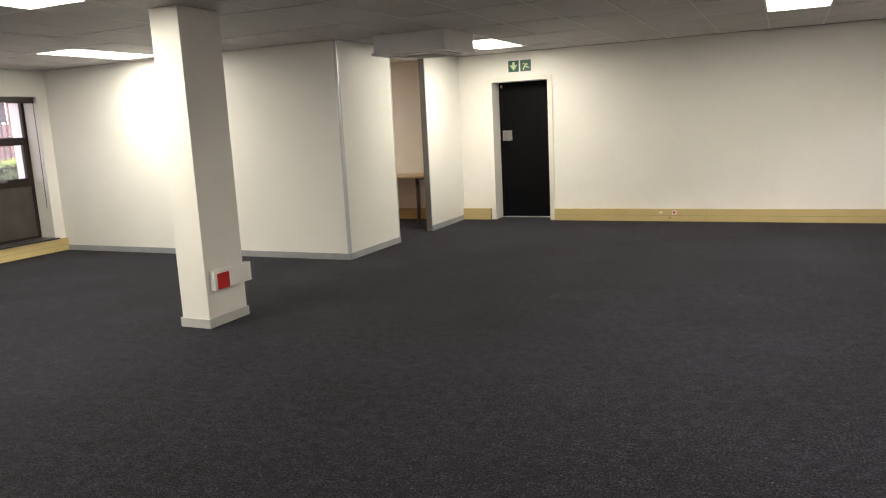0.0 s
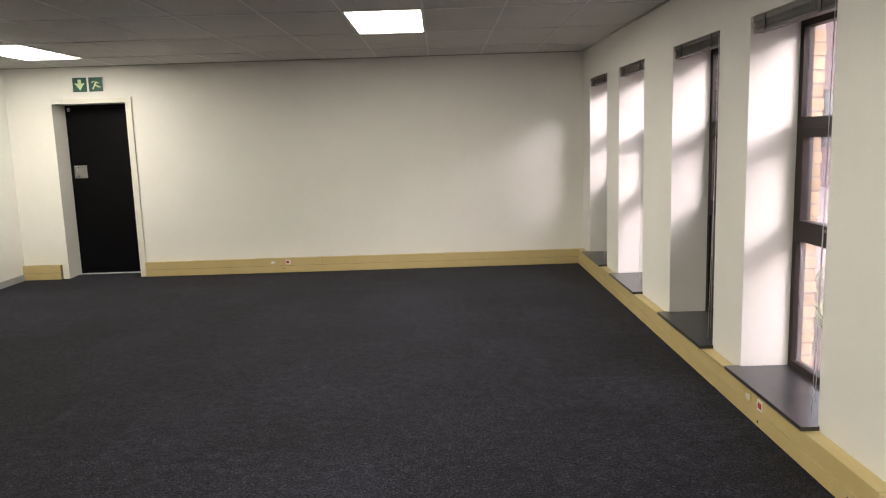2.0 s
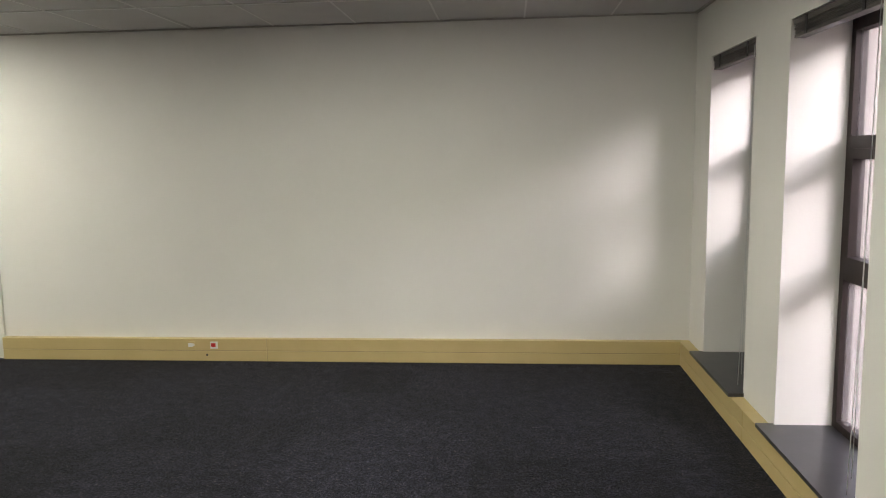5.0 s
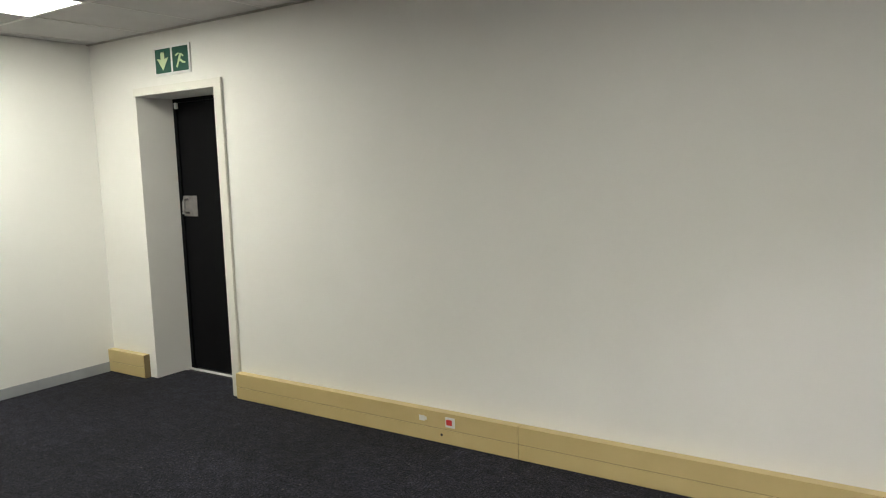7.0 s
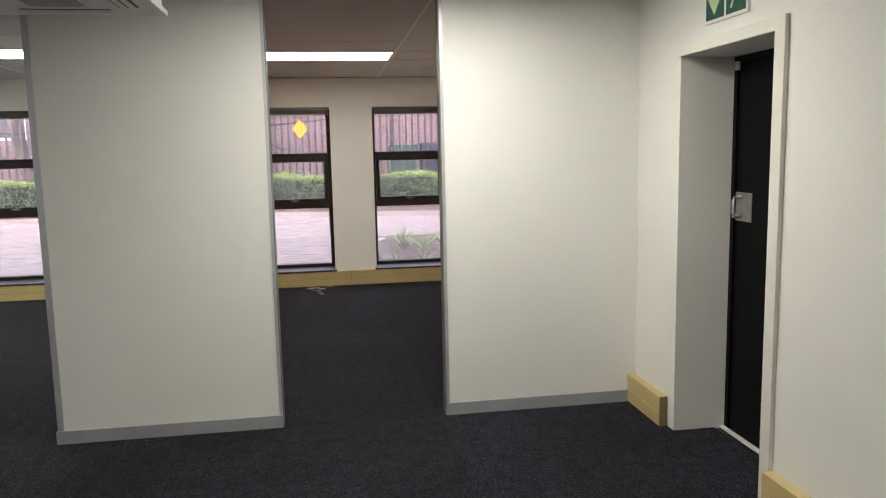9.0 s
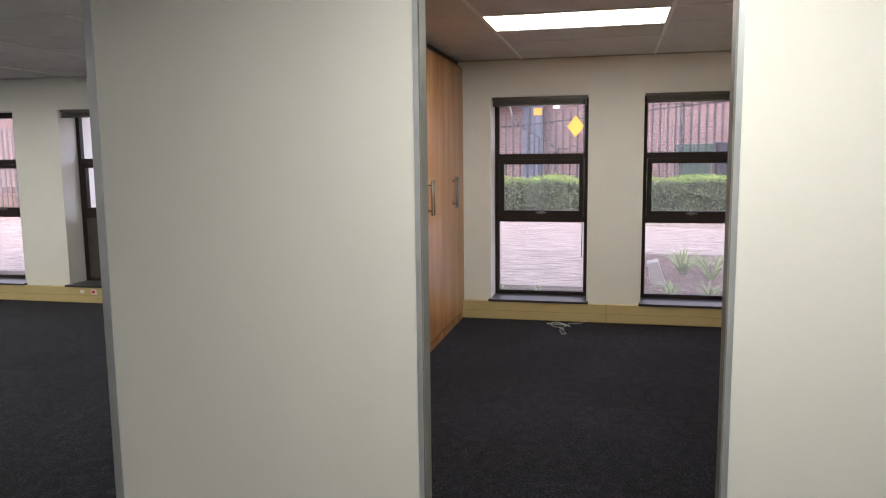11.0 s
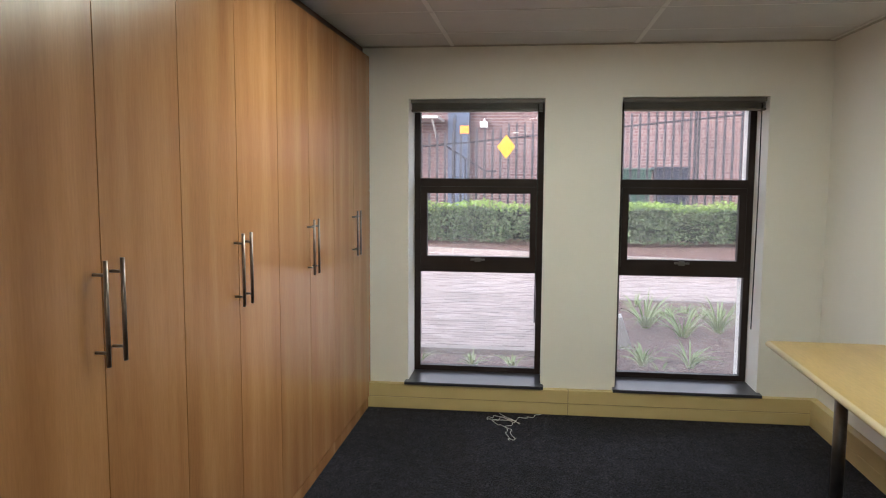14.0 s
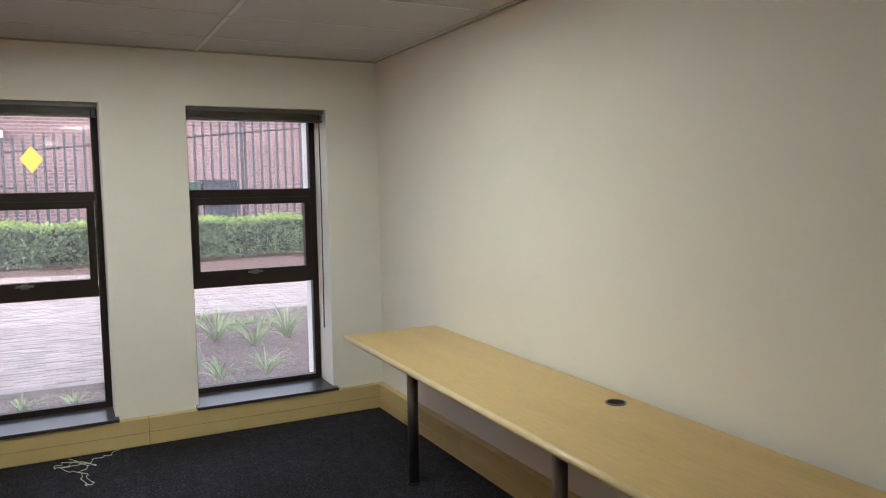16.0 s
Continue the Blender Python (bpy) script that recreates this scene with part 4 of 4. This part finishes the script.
pl.matrix_basis = Matrix.Translation((0, 0, 0.25)) @ Matrix.Rotation(radians(90), 4, 'Z')
og = thing("orange_sign", "small orange notice plate on the fence", "sign", at=(FX + 0.06, -3.42, 2.5))
part("plate", boxes((FX + 0.05, FX + 0.056, -3.52, -3.32, 2.55, 2.72), bevel=0.002), M_ORANGE, og)
wl = thing("flood_light", "white flood light fixed on the brick wall", "flood light", at=(-27.4, -3.35, 2.95))
part("housing", boxes((-27.35, -27.1, -3.39, -3.19, 2.95, 3.12), bevel=0.02), M_WHITEPLASTIC, wl)
part("arm", tube(bmesh.new(), [(-27.49, -3.29, 3.22), (-27.35, -3.29, 3.2), (-27.22, -3.29, 3.10)], 0.015, 8), M_WHITEPLASTIC, wl)

# brick building across the yard
BX = -27.5
bd = thing("brick_building", "long red-brown face brick building behind the palisade fence", "building", at=(BX, 0, 0))
HOLES = [(-12.5, -11.0, 2.2, 3.6), (-9.6, -8.2, 2.2, 3.6), (-18.5, -17.0, 2.2, 3.6), (6.0, 7.5, 2.2, 3.6)]
part("wall", pierced(bmesh.new(), 'x', BX - 0.4, BX, -34, 22, GZ - 0.1, 4.8, HOLES), M_FARBRICK, bd)
part("roof", boxes((BX - 9, BX + 0.5, -34.5, 22.5, 4.8, 5.05)), M_CONCRETE, bd)
part("column_band", boxes((BX + 0.005, BX + 0.25, -4.3, -3.7, GZ - 0.05, 4.6)), M_STEELBLUE, bd, "blue-grey painted pier")
for h in HOLES:
    wdw = part("window", boxes((BX - 0.2, BX - 0.15, h[0], h[1], h[2], h[2] + 0.08), (BX - 0.2, BX - 0.15, h[0], h[1], h[3] - 0.08, h[3]), (BX - 0.2, BX - 0.15, h[0], h[0] + 0.08, h[2] + 0.08, h[3] - 0.08), (BX - 0.2, BX - 0.15, h[1] - 0.08, h[1], h[2] + 0.08, h[3] - 0.08)), M_WHITEPLASTIC, bd)
    part("pane", boxes((BX - 0.185, BX - 0.17, h[0] + 0.08, h[1] - 0.08, h[2] + 0.08, h[3] - 0.08)), M_SILL, wdw)
cw = thing("carport_canopy", "pale sheet canopy on a steel strut beside the blue pier", "canopy", at=(BX, -6.3, 2.5))
part("sheet", boxes((BX + 0.02, BX + 1.6, -7.2, -4.42, 3.12, 3.19)), M_CONCRETE, cw)
part("strut", tube(bmesh.new(), [(BX + 0.02, -4.6, 2.5), (BX + 1.3, -4.6, 3.11)], 0.03, 8), M_CONCRETE, cw)
part("strut", tube(bmesh.new(), [(BX + 0.02, -6.9, 2.5), (BX + 1.3, -6.9, 3.11)], 0.03, 8), M_CONCRETE, cw)
sr = thing("stair_rail", "thin dark metal stair rail in front of the brick wall", "railing", at=(BX + 0.9, -3.6, 0))
part("handrail", tube(bmesh.new(), [(BX + 0.9, -4.4, 2.5), (BX + 0.9, -3.2, 1.75), (BX + 0.9, -2.9, 1.75)], 0.025, 8), M_FENCE, sr)
for k, y in enumerate((-4.3, -3.75, -3.2)):
    part("baluster", tube(bmesh.new(), [(BX + 0.9, y, GZ - 0.06), (BX + 0.9, y, 2.44 - 0.34 * k)], 0.02, 8), M_FENCE, sr)


def wheelie_bin(x, y, m, label, w=0.58, h=1.1):
    GZ = 0.62
    t = thing("wheelie_bin", label, "rubbish bin", "bins by the brick wall", at=(x, y, GZ))
    bm = bmesh.new()
    lo = [bm.verts.new((x + a * 0.24, y + b * w * 0.42, GZ + 0.05)) for a, b in ((-1, -1), (1, -1), (1, 1), (-1, 1))]
    hi = [bm.verts.new((x + a * 0.33, y + b * w * 0.5, GZ + h)) for a, b in ((-1, -1), (1, -1), (1, 1), (-1, 1))]
    bm.faces.new(lo[::-1])
    bm.faces.new(hi)
    for k in range(4):
        bm.faces.new((lo[k], lo[(k + 1) % 4], hi[(k + 1) % 4], hi[k]))
    part("tub", bm, m, t)
    part("lid", boxes((x - 0.37, x + 0.38, y - w * 0.54, y + w * 0.54, GZ + h + 0.002, GZ + h + 0.06), bevel=0.02), m, t)
    for s_ in (-1, 1):
        part("wheel", tube(bmesh.new(), [(x - 0.27, y + s_ * (w * 0.5), GZ + 0.1 - 0.06 + 0.05), (x - 0.27, y + s_ * (w * 0.5 + 0.05), GZ + 0.09)], 0.1, 14), M_BLACK, t)


wheelie_bin(-24.6, 0.42, M_BIN_GREEN, "green lidded wheelie bin by the brick wall", 0.85, 1.14)
wheelie_bin(-24.6, 1.32, M_BIN_DARK, "dark blue wheelie bin by the brick wall", 0.75, 1.18)


# clipped hedge
def hedge(y0, y1):
    t = thing("hedge", "clipped green hedge with bright new growth on top", "hedge", at=((XH - 0.8), (y0 + y1) / 2, 0))
    # solid dark box behind the leaves: the gaps' shade painted as colour
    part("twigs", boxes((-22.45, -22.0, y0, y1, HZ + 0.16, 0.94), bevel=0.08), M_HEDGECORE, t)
    for nm, n, zlo, zhi, m, seed in (("leaves", 24000, 0.26, 1.0, M_HEDGE, 11), ("top_leaves", 9000, 0.9, 1.1, M_HEDGETOP, 12)):
        rg = np.random.default_rng(seed)
        vs, fs = [], []
        for k in range(n):
            y = rg.uniform(y0, y1)
            z = rg.uniform(zlo, zhi)
            edge = 0.05 * math.sin(y * 2.3) + 0.05 * math.sin(y * 5.1 + 1)
            if nm == "leaves":
                x = -21.76 + edge - rg.exponential(0.06) - 0.25 * max(0, 0.5 - z)
                if noise.noise((y * 1.4, z * 2.4, 0.5)) > 0.25 and rg.uniform() < 0.5:
                    continue
            else:
                x = rg.uniform(-22.55, -21.73 + edge)
                z = 0.90 + 0.19 * rg.beta(2, 2) + 0.035 * math.sin(y * 3.7) + (0.06 if rg.uniform() < 0.05 else 0)
            a = Vector(rg.normal(size=3)).normalized()
            b = a.cross(Vector(rg.normal(size=3))).normalized()
            s_ = rg.uniform(0.022, 0.042)
            c = Vector((x, y, z))
            i = len(vs)
            vs += [c - a * s_, c + b * s_ * 0.55, c + a * s_, c - b * s_ * 0.55]
            fs.append((i, i + 1, i + 2, i + 3))
        me = bpy.data.meshes.new(nm)
        me.from_pydata([tuple(v) for v in vs], [], fs)
        me.materials.append(m)
        ob = new(nm, me)
        ob.parent = t
        ob.matrix_parent_inverse = Matrix.Translation(-t.location)
        tagged(ob, kind="stuff")
    return t


hedge(-14.5, 7.0)


# strap-leaved plants in the bed
def strap_plant(x, y, n, h, seed):
    t = thing("bed_plant", "green strap-leaved plant growing in the flower bed", "plant", "plants in the flower bed", at=(x, y, GZ))
    rg = random.Random(seed)
    bm = bmesh.new()
    for k in range(n):
        ang = rg.uniform(0, 2 * math.pi)
        ln_ = h * rg.uniform(0.7, 1.15)
        lean = rg.uniform(0.45, 1.45)
        w = rg.uniform(0.007, 0.013)
        dx, dy = math.cos(ang), math.sin(ang)
        prev = None
        for s_ in range(6):
            u = s_ / 5
            r = lean * ln_ * (u ** 1.5) * 0.8
            z = ln_ * (u - 0.42 * lean * u ** 2.6)
            ww = w * (1 - u ** 2.2) + 0.001
            p = Vector((x + dx * (r + 0.02), y + dy * (r + 0.02), GZ + z))
            cur = (bm.verts.new(p + Vector((-dy, dx, 0)) * ww), bm.verts.new(p + Vector((0, 0, -ww * 0.5))), bm.verts.new(p - Vector((-dy, dx, 0)) * ww))
            if prev:
                bm.faces.new((prev[0], prev[1], cur[1], cur[0]))
                bm.faces.new((prev[1], prev[2], cur[2], cur[1]))
            prev = cur
    part("leaves", bm, M_STRAP, t, kind="stuff")
    return t


BED_PLANTS = ((-14.35, -0.68, 34, 0.66), (-13.89, -0.38, 30, 0.62), (-14.25, 0.04, 34, 0.66), (-12.86, -0.92, 20, 0.34), (-12.87, -0.52, 20, 0.36), (-12.70, -0.80, 7, 0.16), (-12.65, -2.37, 12, 0.26), (-12.63, -2.03, 9, 0.24), (-12.8, -2.85, 9, 0.26), (-12.8, -5.6, 12, 0.3), (-12.9, -8.0, 14, 0.4))
for k, (x, y, n, h) in enumerate(BED_PLANTS):
    strap_plant(x, y, int(n * 1.2), h * 0.8, 40 + k)
rg = random.Random(77)
for k in range(9):
    strap_plant(rg.uniform(-15.6, -14.9), rg.uniform(-0.9, 2.2), rg.randint(9, 16), rg.uniform(0.22, 0.36), 120 + k)
vs, fs = [], []
rgn = np.random.default_rng(31)
for k in range(7200):
    wide = rgn.uniform() < 0.6
    x, y = (rgn.uniform(-15.75, -13.13), rgn.uniform(-1.38, 3.0)) if wide else (rgn.uniform(-13.05, -12.1), rgn.uniform(-9.0, 1.0))
    z = GZ + (0.035 + RISE * (XK - x) if wide else 0.02) + 0.018 + rgn.uniform(0, 0.025)
    if k >= 5200:
        y = rgn.uniform(-4.0, 3.0)
        x, z = rgn.uniform(-21.9, XH + SPLAY * max(0.0, y + 4.2) - 0.1), HZ + 0.08
    a = rgn.uniform(0, 6.28)
    l, w = rgn.uniform(0.012, 0.04), rgn.uniform(0.005, 0.014)
    ca, sa, tl = math.cos(a), math.sin(a), rgn.uniform(-0.012, 0.012)
    i = len(vs)
    vs += [(x - ca * l, y - sa * l, z - tl), (x + sa * w, y - ca * w, z), (x + ca * l, y + sa * l, z + tl), (x - sa * w, y + ca * w, z + 0.004)]
    fs.append((i, i + 1, i + 2, i + 3))
me = bpy.data.meshes.new("leaf_litter")
me.from_pydata(vs, [], fs)
me.materials.append(leaf_mat("dry_leaf", (0.05, 0.03, 0.022), (0.36, 0.25, 0.19)))
tagged(new("leaf_litter", me), "dry brown leaf litter and bark chips on the beds", "leaf litter", kind="stuff")
rock = bmesh.new()
bmesh.ops.create_cube(rock, size=1.0)
bmesh.ops.subdivide_edges(rock, edges=rock.edges[:], cuts=5, use_grid_fill=True)
lean = Matrix.Translation((-13.45, -1.06, 0.15)) @ Matrix.Rotation(radians(15), 4, 'X') @ Matrix.Rotation(radians(12), 4, 'Y')
for v in rock.verts:
    v.co = lean @ (Vector((v.co.x * 0.10, v.co.y * (0.15 - 0.05 * v.co.z), v.co.z * 0.36)) * (1 + 0.10 * noise.noise(v.co * 4)))
solid("pale_stone", rock, M_CONCRETE, "leaning slab of pale concrete standing in the flower bed", "stone")


# tree by the fence and a palm
def tree(x, y, label):
    t = thing("street_tree", label, "tree", at=(x, y, 0))
    bm = tube(bmesh.new(), [(x, y, -0.05), (x, y - 0.05, 0.8), (x + 0.05, y - 0.28, 1.9), (x, y - 0.45, 3.0), (x, y - 0.4, 4.2)], 0.20, 14, 0.14)
    for v in bm.verts:
        v.co += Vector((noise.noise(v.co * 3), noise.noise(v.co * 3 + Vector((5, 0, 0))), 0)) * 0.05
    part("trunk", bm, M_BARK, t)
    rg = np.random.default_rng(5)
    for k in range(5):
        a = k * 1.3
        part("limb", tube(bmesh.new(), [(x, y - 0.4, 3.6), (x + 0.8 * math.cos(a), y - 0.4 + 0.8 * math.sin(a), 4.5), (x + 1.7 * math.cos(a), y - 0.4 + 1.7 * math.sin(a), 5.3)], 0.10, 8, 0.03), M_BARK, t)
    vs, fs = [], []
    cl = [Vector((x + 1.8 * math.cos(k * 0.9) * rg.uniform(0.3, 1), y - 0.4 + 1.8 * math.sin(k * 0.9) * rg.uniform(0.3, 1), rg.uniform(4.6, 6.3))) for k in range(22)]
    for c in cl:
        for k in range(160):
            p = c + Vector(rg.normal(size=3)) * 0.34
            a = Vector(rg.normal(size=3)).normalized()
            b = a.cross(Vector(rg.normal(size=3))).normalized()
            i = len(vs)
            vs += [p - a * 0.07, p + b * 0.035, p + a * 0.07, p - b * 0.035]
            fs.append((i, i + 1, i + 2, i + 3))
    me = bpy.data.meshes.new("crown")
    me.from_pydata([tuple(v) for v in vs], [], fs)
    me.materials.append(M_TREELEAF)
    ob = new("crown", me)
    ob.parent = t
    ob.matrix_parent_inverse = Matrix.Translation(-t.location)
    tagged(ob, kind="stuff")


tree(-23.4, -9.38, "leaning grey-brown tree trunk by the hedge with a leafy crown")
pm = thing("palm", "small green fan palm in the planting strip", "palm", at=(-21.6, -12.9, 0))
part("trunk", tube(bmesh.new(), [(-21.6, -12.9, -0.02), (-21.6, -12.9, 0.75)], 0.10, 10, 0.06), M_BARK, pm)
rg = random.Random(9)
for k in range(13):
    a, el = rg.uniform(0, 6.28), rg.uniform(0.0, 1.1)
    bm = bmesh.new()
    c = Vector((-21.6, -12.9, 0.75)) + Vector((math.cos(a), math.sin(a), math.tan(el) * 0.6)) * 0.45
    for q in range(11):
        th = a + (q - 5) * 0.22
        tip = c + Vector((math.cos(th) * 0.5, math.sin(th) * 0.5, 0.25 * el - 0.12))
        sd = Vector((-math.sin(th), math.cos(th), 0)) * 0.03
        m_ = (c + tip) / 2
        bm.faces.new([bm.verts.new(p) for p in (c, m_ + sd, tip, m_ - sd)])
    tube(bm, [(-21.6, -12.9, 0.72), tuple(c)], 0.008, 5)
    part("frond", bm, M_PALM, pm)

# ---- outside: yard on the other side, with the brick outer leaf ----
BRH, BRD = 0.073, 0.07
brick_mesh = mesh_of("brick", boxes((-BRD / 2, BRD / 2, -0.012, 0.012, -BRH / 2 + 0.005, BRH / 2 - 0.005), bevel=0.004), M_BRICK)
OX0, OX1 = 0.336, 0.415
bm = bmesh.new()
solid("outer_leaf", pierced(bm, 'x', OX0, OX1, YB, 0.42, -0.3, 2.9, [(a - 0.002, b + 0.02, SILL, HEAD + 0.001) for a, b in RIGHT_WINDOWS]), M_MORTAR, "mortar core of the brick outer wall", "wall", "structure")
for i in (2, 3, 4, 5):
    yface = RIGHT_WINDOWS[i][1] + 0.02
    pier = thing("brick_reveal", "cream and orange face brick window reveal outside the glass", "brick wall", kind="structure", at=(OX0, yface, 0))
    for r in range(26):
        z = SILL + 0.04 + r * BRH
        ob = new("brick", brick_mesh)
        ob.parent = pier
        ob.location = (0.040 if r % 2 else 0.046, -0.006, z)

solid("yard_paving", boxes((2.2, 7.9, -26, 45, GZ - 0.058, GZ + 0.01)), M_PAVER, "pinkish paved yard beside the building", "pavement", "structure")
NX = 7.9
ny = thing("neighbour_building", "two-storey red-brown face brick neighbouring building with dark windows", "building", at=(NX, -4, 0))
NH = [(-20 + 3.2 * k, -18.6 + 3.2 * k, 1.0, 2.4) for k in range(20)]
part("wall", pierced(bmesh.new(), 'x', NX, NX + 0.4, -24, 45, GZ - 0.1, 4.65, NH), M_FARBRICK, ny)
part("fascia", boxes((NX - 0.3, NX + 0.45, -24.2, 45.2, 4.65, 4.85)), M_DARKFRAME, ny, "dark roof fascia")
part("roof", boxes((NX + 0.46, NX + 8, -24.2, 45.2, 4.65, 4.87)), M_CONCRETE, ny)
for h in NH:
    wdw = part("window", boxes((NX + 0.1, NX + 0.16, h[0], h[1], h[2], h[2] + 0.07), (NX + 0.1, NX + 0.16, h[0], h[1], h[3] - 0.07, h[3]), (NX + 0.1, NX + 0.16, h[0], h[0] + 0.07, h[2] + 0.07, h[3] - 0.07), (NX + 0.1, NX + 0.16, h[1] - 0.07, h[1], h[2] + 0.07, h[3] - 0.07)), M_DARKFRAME, ny)
    part("pane", boxes((NX + 0.12, NX + 0.14, h[0] + 0.07, h[1] - 0.07, h[2] + 0.07, h[3] - 0.07)), M_SILL, wdw)

solid("yard_bed", heap(bmesh.new(), 0.42, 2.2, -16, 10, GZ + 0.01, 0.03, 0.2), M_SOIL, "soil bed along the yard side of the building", "flower bed", "structure")
for k, (x, y, n, h) in enumerate(((1.2, -3.4, 26, 0.55), (1.6, -2.2, 24, 0.6), (1.1, -1.2, 22, 0.5), (1.7, -4.6, 20, 0.45), (1.3, 0.4, 26, 0.6), (1.8, 1.8, 24, 0.6), (1.4, 3.4, 24, 0.6), (1.5, -6.2, 18, 0.5))):
    strap_plant(x, y, n, h, 80 + k)

M_BEDDING = mottled("paver_sand", (0.20, 0.165, 0.15), (0.27, 0.225, 0.205), 8, 0.95, 0.3, 80)
# ---- pavers of the street court: near ones singly, the rest joined ----
PW, PL = 0.105, 0.215
pv = thing("paved_court", "grey-pink interlocking brick pavers of the street court", "pavement", kind="structure", at=(XK, 0, 0))
paver_mesh = mesh_of("paver", boxes((-PW / 2 + 0.003, PW / 2 - 0.003, -PL / 2 + 0.004, PL / 2 - 0.004, -0.05, 0.0)), M_PAVER)
rest = []
rg = random.Random(21)
count = 0
nx = int((XK - 0.1 - XH - 0.12) / PW)
for i in range(nx):
    for j in range(-74, 31):
        x = XK - 0.1 - PW * (i + 0.5)
        y = PL * (j + 0.5 * (i % 2))
        if y > -1.58 and x > XK - 2.98:
            continue
        if i < 30 and -3.3 < y < -1.0 and count < 300:
            ob = new("paver", paver_mesh)
            ob.parent = pv
            ob.location = (x - XK, y, GZ + RISE * (XK - x) + rg.uniform(-0.003, 0.003))
            count += 1
        else:
            rest.append((x, y, GZ + RISE * (XK - x) + rg.uniform(-0.003, 0.003)))
vs, fs = [], []
for x, y, z in rest:
    i = len(vs)
    a, b = PW / 2 - 0.003, PL / 2 - 0.004
    vs += [(x - a, y - b, z), (x + a, y - b, z), (x + a, y + b, z), (x - a, y + b, z), (x - a, y - b, z - 0.02), (x + a, y - b, z - 0.02), (x + a, y + b, z - 0.02), (x - a, y + b, z - 0.02)]
    fs += [(i, i + 1, i + 2, i + 3), (i, i + 4, i + 5, i + 1), (i + 1, i + 5, i + 6, i + 2), (i + 2, i + 6, i + 7, i + 3), (i + 3, i + 7, i + 4, i)]
me = bpy.data.meshes.new("far_pavers")
me.from_pydata(vs, [], fs)
M_PAVER_FAR = mat("paver_far", (0.45, 0.38, 0.37), 0.85, spec=0.2)
geo_ = nd(M_PAVER_FAR, "ShaderNodeNewGeometry")
ln(M_PAVER_FAR, ramp(M_PAVER_FAR, geo_.outputs["Random Per Island"], [(0.0, (0.34, 0.275, 0.25)), (1.0, (0.49, 0.405, 0.37))]), base(M_PAVER_FAR).inputs["Base Color"])
me.materials.append(M_PAVER_FAR)
ob = new("far_pavers", me)
ob.parent = pv
ob.matrix_parent_inverse = Matrix.Translation(-pv.location)
tagged(ob, "pavers further out in the court", kind="stuff")
bm = boxes((XH + 0.12, XK - 0.1, -16.2, 6.9, GZ - 0.2, GZ - 0.0065))
for v in bm.verts:
    v.co.z += RISE * (XK - v.co.x)
solid("paver_bedding", bm, M_BEDDING, "sandy bedding between the pavers", "pavement", "structure")

# ---- carpet tiles ----
TS = 0.5
cp = thing("carpet", "charcoal grey loop pile carpet tiles, slightly uneven in tone", "carpet", kind="structure", at=(0, 0, 0))
tile_mesh = mesh_of("carpet_tile", boxes((0.0001, TS - 0.0001, 0.0001, TS - 0.0001, -0.007, 0.0)), M_CARPET)
tiles = [(-12.0 + TS * i, -14.75 + TS * j) for i in range(25) for j in range(30)]
near = [p for p in tiles if p[1] > -11.0 and p[0] > -11.9]
near.sort(key=lambda p: (p[1] < -6.5, -p[1]))
chosen = set(near[:300])
for p in near[:300]:
    ob = new("carpet_tile", tile_mesh)
    ob.parent = cp
    ob.location = (p[0], p[1], 0)
vs, fs = [], []
for x, y in tiles:
    if (x, y) in chosen:
        continue
    i = len(vs)
    vs += [(x, y, 0), (x + TS, y, 0), (x + TS, y + TS, 0), (x, y + TS, 0)]
    fs.append((i, i + 1, i + 2, i + 3))
me = bpy.data.meshes.new("far_carpet_tiles")
me.from_pydata(vs, [], fs)
me.materials.append(M_CARPET)
ob = new("far_carpet_tiles", me)
ob.parent = cp
tagged(ob, "carpet tiles further back", kind="stuff")
